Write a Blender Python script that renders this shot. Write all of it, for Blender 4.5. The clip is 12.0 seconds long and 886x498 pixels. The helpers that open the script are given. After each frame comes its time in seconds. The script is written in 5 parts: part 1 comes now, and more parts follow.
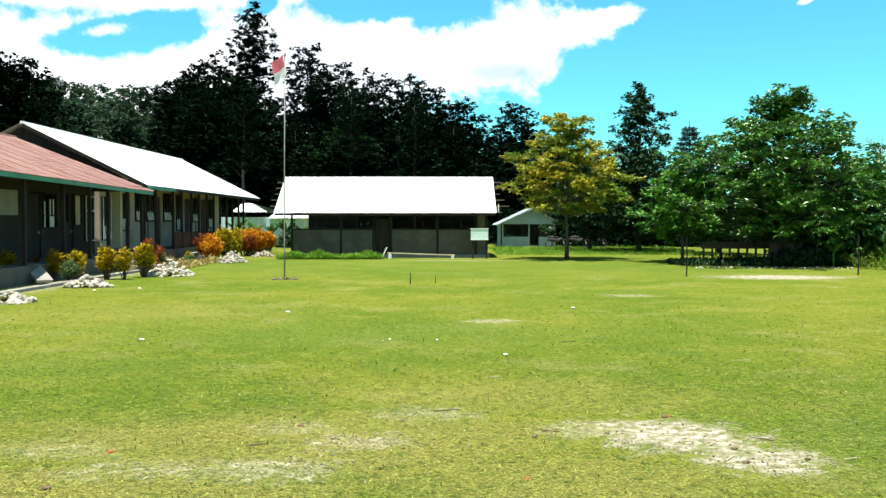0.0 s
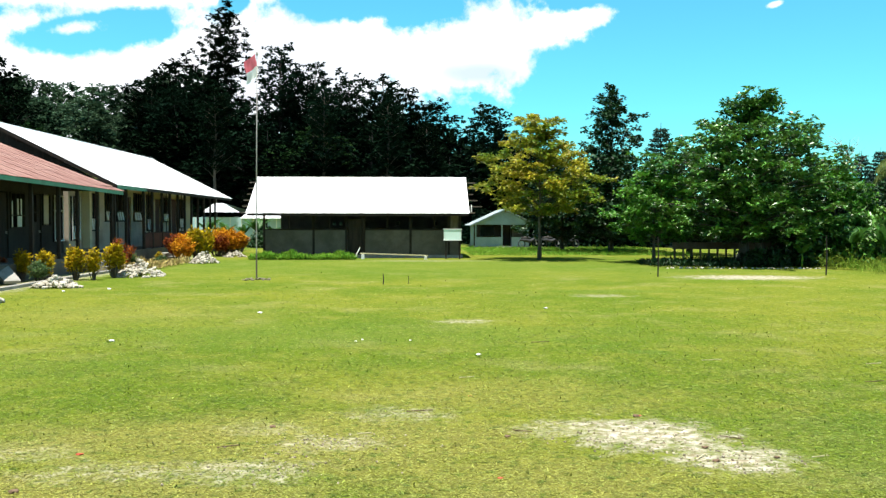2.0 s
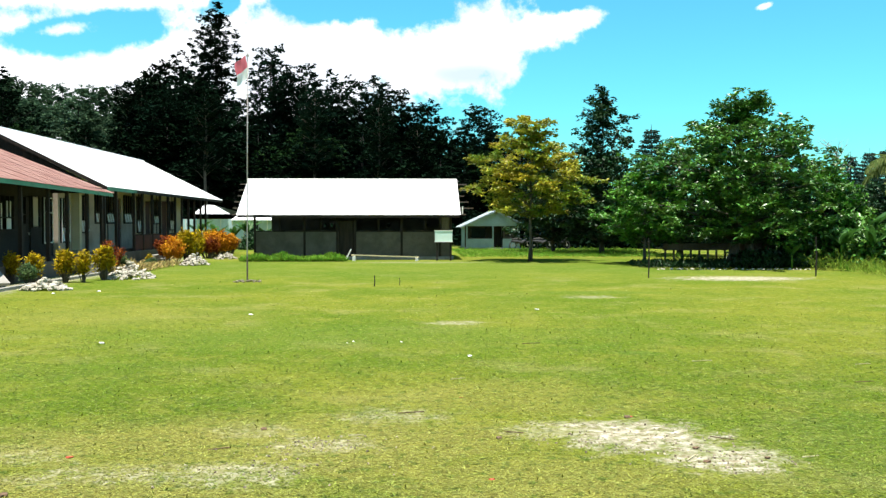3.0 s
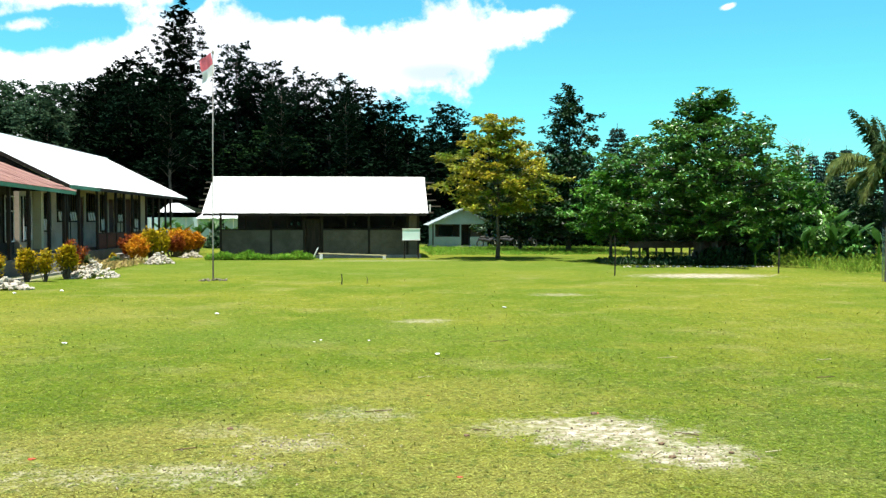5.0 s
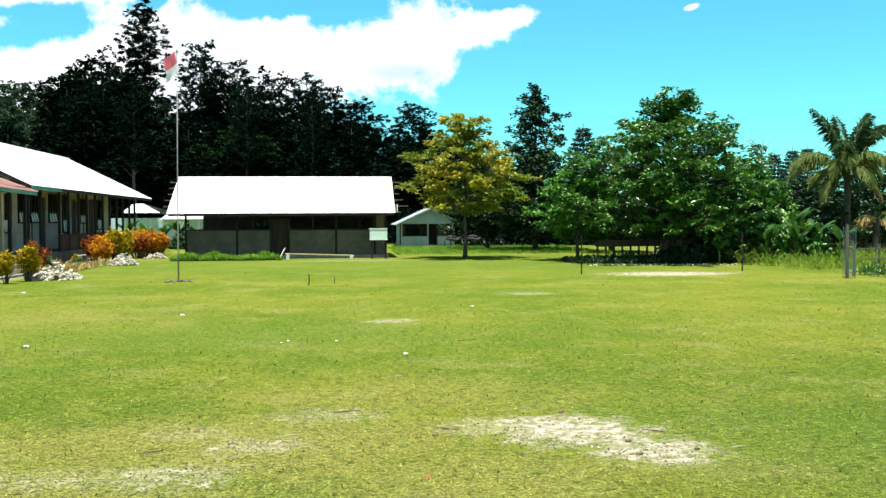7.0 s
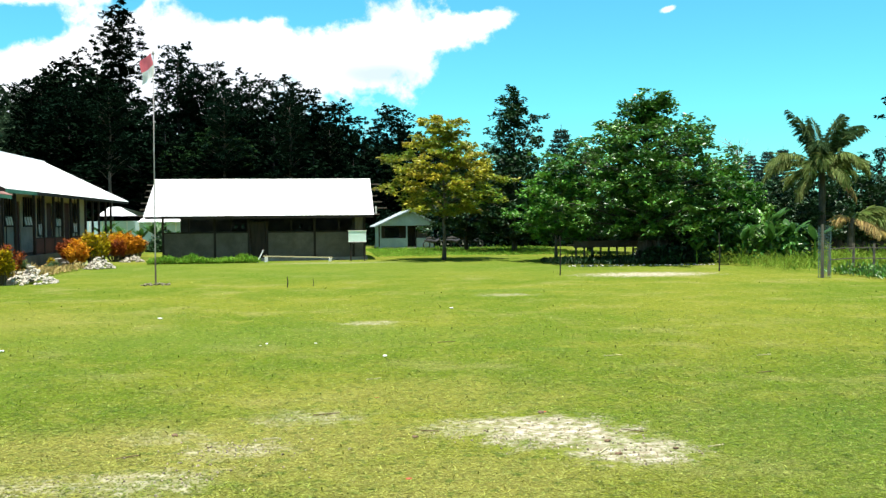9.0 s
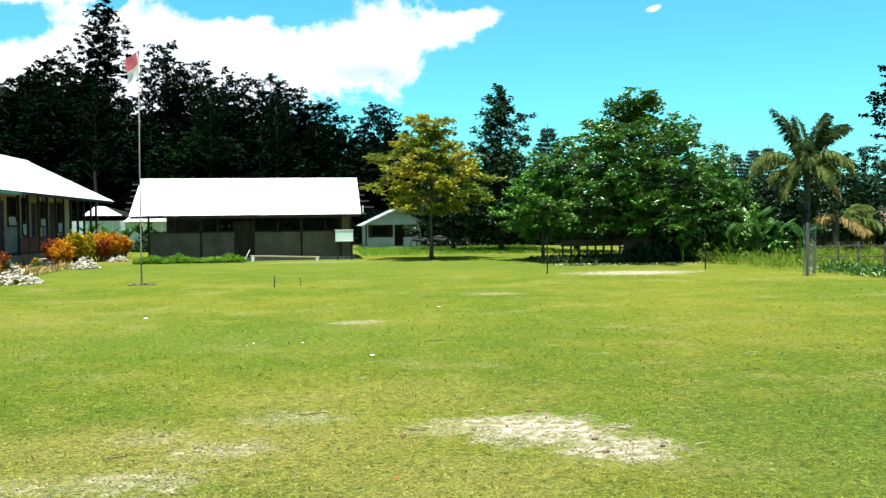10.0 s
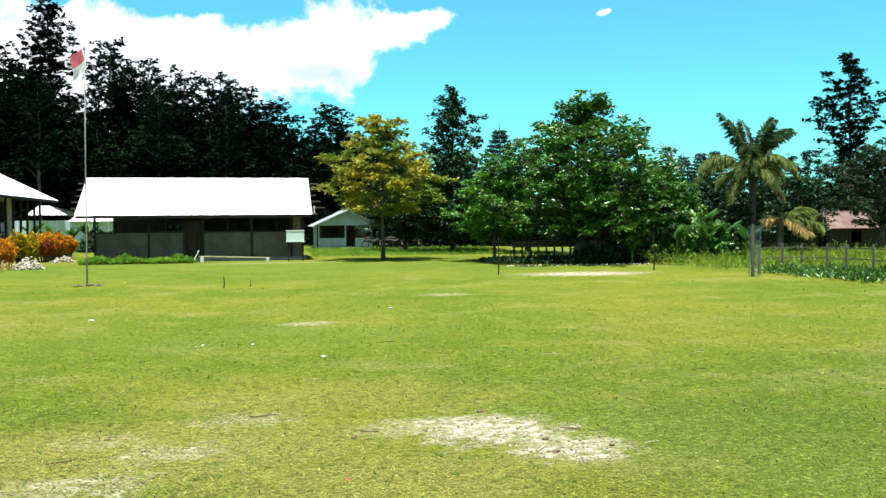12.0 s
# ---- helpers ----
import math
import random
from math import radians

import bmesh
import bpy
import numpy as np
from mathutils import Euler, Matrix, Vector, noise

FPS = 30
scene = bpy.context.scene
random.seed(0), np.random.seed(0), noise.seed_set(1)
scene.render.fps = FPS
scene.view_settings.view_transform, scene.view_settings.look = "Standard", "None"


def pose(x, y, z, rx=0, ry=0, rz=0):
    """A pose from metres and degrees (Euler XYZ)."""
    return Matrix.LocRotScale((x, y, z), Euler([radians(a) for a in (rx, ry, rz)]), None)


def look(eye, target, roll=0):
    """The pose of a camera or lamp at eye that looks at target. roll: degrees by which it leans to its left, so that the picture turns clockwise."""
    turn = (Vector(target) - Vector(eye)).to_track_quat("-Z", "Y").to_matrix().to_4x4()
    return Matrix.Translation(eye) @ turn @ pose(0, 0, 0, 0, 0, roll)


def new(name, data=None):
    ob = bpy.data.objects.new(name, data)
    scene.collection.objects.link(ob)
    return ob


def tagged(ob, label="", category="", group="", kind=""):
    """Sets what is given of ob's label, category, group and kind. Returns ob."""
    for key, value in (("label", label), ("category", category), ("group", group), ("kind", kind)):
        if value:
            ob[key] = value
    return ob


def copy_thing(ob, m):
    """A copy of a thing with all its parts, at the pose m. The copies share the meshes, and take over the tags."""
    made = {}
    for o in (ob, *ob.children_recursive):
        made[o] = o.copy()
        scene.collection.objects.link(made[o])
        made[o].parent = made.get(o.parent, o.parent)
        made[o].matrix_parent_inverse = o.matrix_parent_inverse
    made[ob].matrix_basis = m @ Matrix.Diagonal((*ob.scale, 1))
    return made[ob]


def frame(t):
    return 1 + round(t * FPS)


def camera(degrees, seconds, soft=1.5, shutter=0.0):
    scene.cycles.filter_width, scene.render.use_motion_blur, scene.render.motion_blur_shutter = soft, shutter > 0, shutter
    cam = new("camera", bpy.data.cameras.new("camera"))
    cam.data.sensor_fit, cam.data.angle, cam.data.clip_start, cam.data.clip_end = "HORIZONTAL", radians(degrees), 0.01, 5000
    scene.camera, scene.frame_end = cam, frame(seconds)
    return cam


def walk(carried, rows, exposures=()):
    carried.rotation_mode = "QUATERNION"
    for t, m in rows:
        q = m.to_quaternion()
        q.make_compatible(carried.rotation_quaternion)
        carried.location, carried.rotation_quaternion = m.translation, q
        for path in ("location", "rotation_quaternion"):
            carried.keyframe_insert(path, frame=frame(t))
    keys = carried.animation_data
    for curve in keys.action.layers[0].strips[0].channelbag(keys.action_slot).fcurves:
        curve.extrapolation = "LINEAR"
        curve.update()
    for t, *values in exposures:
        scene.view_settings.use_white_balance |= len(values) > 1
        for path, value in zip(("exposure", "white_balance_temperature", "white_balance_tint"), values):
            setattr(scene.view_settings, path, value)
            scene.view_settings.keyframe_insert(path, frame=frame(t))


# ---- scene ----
import functools

# the camera turns on the spot, 2.0 m above the field
cam = camera(51.63, 12.0, soft=1.4)
EYE = 2.0
ROWS = [
    (0.0, 0.0, -1.768, 0.0),
    (0.5, -0.55, -1.729, -0.069),
    (1.0, -1.091, -1.766, -0.099),
    (1.5, -1.434, -1.736, -0.112),
    (2.0, -1.684, -1.742, -0.075),
    (2.5, -1.957, -1.579, -0.063),
    (3.0, -2.241, -1.644, 0.0),
    (5.0, -4.274, -1.761, 0.042),
    (5.5, -4.762, -1.725, 0.084),
    (6.0, -5.305, -1.818, 0.1),
    (6.5, -5.792, -1.813, 0.189),
    (7.0, -6.316, -1.796, 0.29),
    (7.5, -6.99, -1.736, 0.33),
    (9.5, -7.921, -1.707, 0.609),
    (10.0, -8.447, -1.768, 0.66),
    (10.5, -9.036, -1.778, 0.632),
    (11.0, -9.937, -1.746, 0.56),
    (11.5, -10.771, -1.77, 0.499),
    (12.0, -11.455, -1.74, 0.468),
]
walk(cam, [(t, pose(0, 0, EYE, 90 + pitch, roll, yaw)) for t, yaw, pitch, roll in ROWS])

# ---- light ----
SUN_EL, SUN_AZ = 81.0, 195.0          # degrees above the horizon; degrees clockwise from +y
scene.view_settings.exposure = 1.0
sun_dir = Vector((math.sin(radians(SUN_AZ)) * math.cos(radians(SUN_EL)),
                  math.cos(radians(SUN_AZ)) * math.cos(radians(SUN_EL)), math.sin(radians(SUN_EL))))
sun = new("sun", bpy.data.lights.new("sun", "SUN"))
sun.data.energy, sun.data.angle, sun.data.color = 5.0, radians(0.53), (1.0, 0.95, 0.86)
sun.matrix_world = look(sun_dir * 200, (0, 0, 0))


class Nodes:
    """Short hand for building node trees."""

    def __init__(self, tree):
        self.t = tree

    def add(self, kind, **inputs):
        n = self.t.nodes.new(kind)
        for k, v in inputs.items():
            self.put(n.inputs[int(k[1:])] if k[0] == "i" and k[1:].isdigit() else n.inputs[k.replace("_", " ")], v)
        return n

    def put(self, sock, v):
        if isinstance(v, bpy.types.NodeSocket):
            self.t.links.new(v, sock)
        else:
            sock.default_value = v

    def math(self, op, a, b=0.0, c=0.0, clamp=False):
        n = self.t.nodes.new("ShaderNodeMath")
        n.operation, n.use_clamp = op, clamp
        for s, v in zip(n.inputs, (a, b, c)):
            self.put(s, v)
        return n.outputs[0]

    def mix(self, fac, a, b, blend="MIX"):
        n = self.t.nodes.new("ShaderNodeMix")
        n.data_type, n.blend_type = "RGBA", blend
        self.put(n.inputs[0], fac)
        self.put(n.inputs[6], a)
        self.put(n.inputs[7], b)
        return n.outputs[2]

    def noise(self, vec, scale, detail=4.0, rough=0.55):
        n = self.add("ShaderNodeTexNoise", Scale=scale, Detail=detail, Roughness=rough)
        if vec is not None:
            self.put(n.inputs["Vector"], vec)
        return n.outputs["Fac"]

    def ramp(self, fac, lo, hi):
        n = self.t.nodes.new("ShaderNodeMapRange")
        n.interpolation_type = "SMOOTHSTEP"
        for s, v in zip(n.inputs, (fac, lo, hi, 0.0, 1.0)):
            self.put(s, v)
        return n.outputs[0]


def build_world():
    world = bpy.data.worlds.new("sky")
    scene.world = world
    world.use_nodes = True
    n = Nodes(world.node_tree)
    world.node_tree.nodes.clear()
    sky = n.t.nodes.new("ShaderNodeTexSky")
    sky.sky_type, sky.sun_disc = "NISHITA", False
    sky.sun_elevation, sky.sun_rotation = radians(SUN_EL), radians(SUN_AZ)
    sky.air_density, sky.dust_density, sky.ozone_density = 1.0, 0.3, 1.5
    where = n.t.nodes.new("ShaderNodeTexCoord").outputs["Generated"]
    xyz = n.add("ShaderNodeSeparateXYZ", i0=where)
    x, y, z = xyz.outputs
    front = n.math("GREATER_THAN", y, 0.05)
    ys = n.math("MAXIMUM", y, 0.05)
    u, v = n.math("DIVIDE", x, ys), n.math("DIVIDE", z, ys)
    # cumulus bank: soft lobes and blue gaps (u, v, half width, half height, slope), their edges broken up by noise
    lobes = [(-0.36, 0.150, 0.40, 0.080, 0.0), (-0.13, 0.170, 0.17, 0.062, 0.0), (-0.05, 0.185, 0.075, 0.045, 0.0), (0.03, 0.172, 0.085, 0.034, 0.0),
             (0.08, 0.197, 0.062, 0.044, 0.0), (0.135, 0.205, 0.055, 0.022, 0.15), (0.172, 0.216, 0.040, 0.016, 0.25), (-0.34, 0.262, 0.26, 0.036, 0.0),
             (-0.56, 0.19, 0.12, 0.08, 0.0)]
    gaps = [(-0.335, 0.205, 0.088, 0.020, 0.12), (-0.085, 0.238, 0.075, 0.022, -0.1), (0.0, 0.238, 0.055, 0.032, 0.0), (-0.195, 0.236, 0.018, 0.014, 0.0), (0.16, 0.245, 0.04, 0.012, -0.2)]
    puffs = [(-0.365, 0.206, 0.028, 0.007, 0.1), (0.395, 0.239, 0.007, 0.003, 0.3)]

    def blob(lu, lv, ru, rv, slope):
        du = n.math("SUBTRACT", u, lu)
        a = n.math("DIVIDE", du, ru)
        b = n.math("DIVIDE", n.math("SUBTRACT", n.math("SUBTRACT", v, lv), n.math("MULTIPLY", du, slope)), rv)
        return n.math("SUBTRACT", 1.0, n.math("SQRT", n.math("ADD", n.math("MULTIPLY", a, a), n.math("MULTIPLY", b, b))))

    field = functools.reduce(lambda f, l: n.math("SMOOTH_MAX", f, l, 0.15), [blob(*l) for l in lobes])
    for g in gaps:
        field = n.math("SMOOTH_MIN", field, n.math("MULTIPLY", blob(*g), -1.0), 0.15)
    for q in puffs:
        field = n.math("SMOOTH_MAX", field, n.math("MULTIPLY", blob(*q), 0.4), 0.1)
    puff = n.math("SUBTRACT", n.noise(where, 16.0, 8.0, 0.6), 0.5)
    shape = n.math("ADD", field, n.math("ADD", n.math("MULTIPLY", puff, 1.5), n.math("MULTIPLY", n.math("SUBTRACT", n.noise(where, 60.0, 5.0, 0.6), 0.5), 0.8)))
    bank = n.math("MULTIPLY", n.ramp(shape, -0.12, 0.3), front)
    # Unseen cloud added behind the camera, warm grey to neutralise the blue fill.
    rest = n.math("MULTIPLY", n.ramp(n.noise(where, 3.0, 8.0, 0.6), 0.44, 0.6), n.math("SUBTRACT", 1.0, n.ramp(y, -0.2, 0.2)))
    rest = n.math("MULTIPLY", rest, n.ramp(z, 0.0, 0.2))
    blue = n.mix(1.0, sky.outputs[0], (0.56, 1.66, 1.62, 1), "MULTIPLY")
    shade = n.ramp(n.noise(where, 9.0, 5.0), 0.35, 0.7)
    white = n.mix(shade, (12.0, 12.4, 12.8, 1), (9.0, 9.8, 10.6, 1))
    ga, gb = n.math("DIVIDE", n.math("SUBTRACT", u, 0.07), 0.06), n.math("DIVIDE", n.math("SUBTRACT", v, 0.161), 0.013)
    base = n.ramp(n.math("ADD", n.math("SQRT", n.math("ADD", n.math("MULTIPLY", ga, ga), n.math("MULTIPLY", gb, gb))), puff), 1.1, 0.3)
    white = n.mix(n.math("MULTIPLY", base, 0.8), white, (6.2, 7.6, 8.8, 1))
    col = n.mix(bank, n.mix(rest, blue, (5.6, 5.2, 4.6, 1)), white)
    bg = n.add("ShaderNodeBackground", Color=col, Strength=0.06)
    out = n.t.nodes.new("ShaderNodeOutputWorld")
    n.t.links.new(bg.outputs[0], out.inputs[0])


build_world()

# ---- materials ----
def mat(name, c1, c2, scale=3.0, rough=0.8, metal=0.0, bump=0.2, fine=40.0, island=0.0, obj=0.0, stretch=(1, 1, 1), wave=0.0,
        spec=0.3, dirt=None, through_light=0.0, tree=0.0):
    """A procedural surface: two tones by coarse and fine noise, bump, and variation by island or by object."""
    m = bpy.data.materials.new(name)
    m.use_nodes = True
    n = Nodes(m.node_tree)
    p = n.t.nodes["Principled BSDF"]
    tc = n.t.nodes.new("ShaderNodeTexCoord").outputs["Object"]
    mp = n.add("ShaderNodeMapping", Vector=tc, Scale=stretch).outputs[0]
    big, small = n.noise(mp, scale, 5.0), n.noise(mp, fine, 3.0)
    fac = n.math("ADD", n.math("MULTIPLY", big, 0.65), n.math("MULTIPLY", small, 0.35))
    col = n.mix(n.ramp(fac, 0.34, 0.66), (*c1, 1), (*c2, 1))
    if dirt:
        col = n.mix(n.math("MULTIPLY", n.ramp(n.noise(mp, scale * 0.4, 7.0, 0.65), 0.5, 0.72), 0.7), col, (*dirt, 1))
    if island or obj:
        rnd = n.t.nodes.new("ShaderNodeNewGeometry").outputs["Random Per Island"] if island else n.t.nodes.new("ShaderNodeObjectInfo").outputs["Random"]
        amt = island or obj
        val = n.math("ADD", 1.0 - amt, n.math("MULTIPLY", rnd, 2 * amt))
        hsv = n.add("ShaderNodeHueSaturation", Value=val, Color=col, Hue=n.math("ADD", 0.5, n.math("MULTIPLY", n.math("SUBTRACT", rnd, 0.5), 0.06 * amt)))
        col = hsv.outputs[0]
    if tree:
        own = n.t.nodes.new("ShaderNodeObjectInfo").outputs["Random"]
        col = n.add("ShaderNodeHueSaturation", Value=n.math("ADD", 1.0 - tree, n.math("MULTIPLY", own, 2 * tree)), Color=col,
                    Hue=n.math("ADD", 0.485, n.math("MULTIPLY", own, 0.03))).outputs[0]
    n.put(p.inputs["Base Color"], col)
    n.put(p.inputs["Roughness"], rough)
    n.put(p.inputs["Metallic"], metal)
    n.put(p.inputs["Specular IOR Level"], spec)
    if bump:
        b = n.add("ShaderNodeBump", Strength=bump, Distance=0.02, Height=fac)
        n.put(p.inputs["Normal"], b.outputs[0])
    if through_light:
        tr = n.add("ShaderNodeBsdfTranslucent", Color=col)
        mx = n.add("ShaderNodeMixShader", i0=through_light, i1=p.outputs[0], i2=tr.outputs[0])
        n.t.links.new(mx.outputs[0], n.t.nodes["Material Output"].inputs[0])
    return m


def leaf_mat(name, c1, c2, vary=0.35, light=0.3, scale=0.5, rough=0.6, spec=0.08, tree=0.0):
    return mat(name, c1, c2, scale=scale, fine=6.0, rough=rough, bump=0.0, island=vary, spec=spec, through_light=light, tree=tree)


M_ROOF = mat("zinc_roof", (0.78, 0.79, 0.80), (0.86, 0.87, 0.88), 0.6, 0.42, 0.0, 0.05, 12.0, obj=0.04, spec=0.6)
M_RED = mat("rusty_red_roof", (0.20, 0.09, 0.072), (0.30, 0.17, 0.14), 1.3, 0.6, 0.0, 0.15, 9.0, obj=0.06, dirt=(0.34, 0.22, 0.18))
M_GREEN = mat("green_fascia", (0.05, 0.20, 0.14), (0.09, 0.30, 0.20), 1.5, 0.6, 0.0, 0.1, dirt=(0.05, 0.09, 0.07))
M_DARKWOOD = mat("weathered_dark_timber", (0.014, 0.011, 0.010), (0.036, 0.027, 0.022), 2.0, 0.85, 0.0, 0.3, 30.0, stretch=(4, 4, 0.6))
M_WOOD = mat("grey_timber", (0.10, 0.08, 0.065), (0.19, 0.155, 0.125), 2.0, 0.85, 0.0, 0.3, 30.0, stretch=(4, 4, 0.8))
M_REDWOOD = mat("dark_red_paint", (0.042, 0.011, 0.012), (0.075, 0.022, 0.022), 2.0, 0.7, 0.0, 0.2, 20.0)
M_WALL = mat("pale_board_wall", (0.43, 0.37, 0.29), (0.53, 0.46, 0.37), 0.8, 0.85, 0.0, 0.12, 14.0, dirt=(0.22, 0.18, 0.14))
# Grey boards taken almost to black: veranda and porch shade is in the colour.
M_WALLGREY = mat("grey_board_wall_in_shade", (0.021, 0.017, 0.014), (0.044, 0.037, 0.031), 0.8, 0.85, 0.0, 0.12, 14.0, dirt=(0.03, 0.024, 0.018))
M_CREAM = mat("cream_plaster", (0.52, 0.47, 0.32), (0.66, 0.60, 0.43), 1.0, 0.85, 0.0, 0.1, 20.0, dirt=(0.35, 0.30, 0.2))
M_BLUEWALL = mat("pale_blue_wall", (0.42, 0.60, 0.66), (0.54, 0.70, 0.75), 0.7, 0.8, 0.0, 0.1, 15.0, dirt=(0.4, 0.47, 0.47))
M_WHITE = mat("white_paint", (0.72, 0.73, 0.72), (0.84, 0.84, 0.82), 2.0, 0.6, 0.0, 0.08, 20.0, dirt=(0.5, 0.5, 0.46))
M_CONC = mat("weathered_concrete", (0.19, 0.185, 0.165), (0.34, 0.325, 0.295), 1.2, 0.9, 0.0, 0.3, 30.0, dirt=(0.17, 0.17, 0.14))
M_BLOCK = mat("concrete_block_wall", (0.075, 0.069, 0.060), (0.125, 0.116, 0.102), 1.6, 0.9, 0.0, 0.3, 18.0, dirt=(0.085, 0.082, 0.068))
M_STONE = mat("pale_field_stone", (0.26, 0.235, 0.19), (0.54, 0.50, 0.42), 5.0, 0.9, 0.0, 0.35, 40.0, obj=0.25)
M_METAL = mat("galvanised_pipe", (0.24, 0.23, 0.21), (0.36, 0.35, 0.33), 3.0, 0.5, 0.1, 0.05, 30.0)
M_PAPER = mat("white_scrap", (0.8, 0.8, 0.78), (0.88, 0.88, 0.86), 9.0, 0.7, 0.0, 0.1)
M_BOARD = mat("pale_green_sign_board", (0.62, 0.80, 0.76), (0.72, 0.86, 0.82), 2.0, 0.5, 0.0, 0.05, dirt=(0.44, 0.52, 0.48))
M_FLAGRED = mat("red_flag_cloth", (0.80, 0.13, 0.18), (0.88, 0.22, 0.27), 3.0, 0.8, 0.0, 0.05, 200.0, through_light=0.45)
M_FLAGWHITE = mat("white_flag_cloth", (0.82, 0.80, 0.80), (0.88, 0.87, 0.87), 3.0, 0.8, 0.0, 0.05, 200.0, through_light=0.45)
M_BARK = mat("tree_bark", (0.05, 0.042, 0.034), (0.13, 0.11, 0.09), 3.0, 0.95, 0.0, 0.6, 25.0, stretch=(3, 3, 0.7))
# Forest bark is darkened to match its leaves: the woods' shade is in it.
M_WOODBARK = mat("shade_toned_forest_bark", (0.012, 0.011, 0.010), (0.03, 0.027, 0.023), 3.0, 0.95, 0.0, 0.5, 25.0, stretch=(3, 3, 0.7))
M_PALEBARK = mat("pale_bark", (0.20, 0.18, 0.15), (0.34, 0.31, 0.26), 2.0, 0.95, 0.0, 0.4, 20.0, stretch=(3, 3, 0.6))
M_ZINC = mat("old_grey_zinc", (0.30, 0.36, 0.38), (0.42, 0.48, 0.50), 0.8, 0.6, 0.0, 0.1, 9.0, obj=0.08, dirt=(0.25, 0.27, 0.27))
M_RUST = mat("rusted_brown_roof", (0.13, 0.075, 0.06), (0.22, 0.15, 0.125), 0.8, 0.7, 0.0, 0.15, 9.0, obj=0.15, dirt=(0.14, 0.09, 0.07))
M_SOIL = mat("brown_clod", (0.10, 0.06, 0.04), (0.2, 0.13, 0.08), 9.0, 0.95, 0.0, 0.5)
M_CLOD = mat("dull_earth_and_stone", (0.11, 0.10, 0.06), (0.22, 0.20, 0.13), 9.0, 0.95, 0.0, 0.4, obj=0.25)
M_CRUMB = mat("soil_crumb", (0.16, 0.12, 0.08), (0.42, 0.36, 0.26), 20.0, 0.95, 0.0, 0.3, island=0.4)
M_STRAW = mat("dry_straw", (0.42, 0.36, 0.2), (0.6, 0.53, 0.34), 20.0, 0.8, 0.0, 0.1)
M_NET = mat("green_blue_netting", (0.09, 0.16, 0.17), (0.15, 0.23, 0.24), 4.0, 0.6, 0.0, 0.0)
# Hut blue lowered from the house wall's: the hut's shade is painted in.
M_HUT = mat("shaded_blue_hut_wall", (0.22, 0.31, 0.33), (0.32, 0.42, 0.44), 0.8, 0.85, 0.0, 0.1, 15.0, dirt=(0.2, 0.23, 0.22))
M_REDLEAF = mat("red_dry_leaf", (0.40, 0.06, 0.03), (0.55, 0.13, 0.06), 30.0, 0.6, 0.0, 0.1, through_light=0.2)
# Indoor and veranda shade painted as a dark tone; also a seat's own colour.
M_DARK = mat("dark_seat_and_indoor_shade", (0.03, 0.03, 0.03), (0.06, 0.055, 0.05), 2.0, 0.9, 0.0, 0.1)
M_BIKE = mat("dark_metal_and_rubber", (0.03, 0.03, 0.035), (0.07, 0.07, 0.075), 4.0, 0.8, 0.0, 0.05, spec=0.05)

# Woodland leaves are far darker than foliage: deep shade is in their colour.
L_FOREST = leaf_mat("shade_dark_forest_leaf", (0.003, 0.0095, 0.0055), (0.0072, 0.018, 0.009), 0.3, 0.08, 0.25, rough=0.9, spec=0.0, tree=0.6)
# Far hill leaves: sunlight and haze are painted in as a lighter tone.
L_FORESTB = leaf_mat("forest_leaf_sun_and_haze", (0.026, 0.056, 0.034), (0.060, 0.10, 0.052), 0.3, 0.2, rough=0.9, spec=0.0, tree=0.6)
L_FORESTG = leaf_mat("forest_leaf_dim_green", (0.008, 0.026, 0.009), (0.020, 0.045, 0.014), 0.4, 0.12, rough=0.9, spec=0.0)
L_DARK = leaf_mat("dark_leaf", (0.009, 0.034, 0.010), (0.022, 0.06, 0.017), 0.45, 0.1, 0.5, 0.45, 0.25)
L_BIG = leaf_mat("broad_leaf", (0.022, 0.092, 0.016), (0.115, 0.24, 0.034), 0.55, 0.15, 1.2, 0.34, 0.5)
L_BRIGHT = leaf_mat("bright_leaf", (0.05, 0.17, 0.02), (0.12, 0.27, 0.03), 0.5, 0.2, 0.5, 0.45, 0.3)
L_YELLOW = leaf_mat("yellow_green_leaf", (0.075, 0.185, 0.018), (0.42, 0.33, 0.028), 0.5, 0.25, 0.45, 0.42, 0.3)
L_CROTY = leaf_mat("croton_yellow_leaf", (0.20, 0.17, 0.008), (0.56, 0.38, 0.012), 0.45, 0.25, 3.0)
L_CROTO = leaf_mat("croton_orange_leaf", (0.34, 0.11, 0.008), (0.62, 0.29, 0.014), 0.45, 0.25, 3.0)
L_CROTR = leaf_mat("croton_red_leaf", (0.12, 0.022, 0.012), (0.36, 0.10, 0.016), 0.45, 0.25, 3.0)
L_SHRUB = leaf_mat("dull_green_shrub_leaf", (0.05, 0.10, 0.035), (0.12, 0.18, 0.07), 0.4, 0.25, 3.0)
L_WEED = leaf_mat("weed_leaf", (0.12, 0.27, 0.025), (0.22, 0.38, 0.045), 0.35, 0.35, 2.0)
L_PALM = leaf_mat("palm_leaflet", (0.035, 0.08, 0.03), (0.08, 0.13, 0.05), 0.35, 0.25)
L_PALMY = leaf_mat("yellowing_palm_leaflet", (0.12, 0.19, 0.05), (0.27, 0.32, 0.11), 0.35, 0.35)
L_TALLGRASS = leaf_mat("tall_grass_blade", (0.14, 0.25, 0.028), (0.28, 0.36, 0.05), 0.35, 0.35, 1.0)
L_PALMD = leaf_mat("dead_palm_leaflet", (0.32, 0.24, 0.10), (0.50, 0.40, 0.16), 0.3, 0.3)
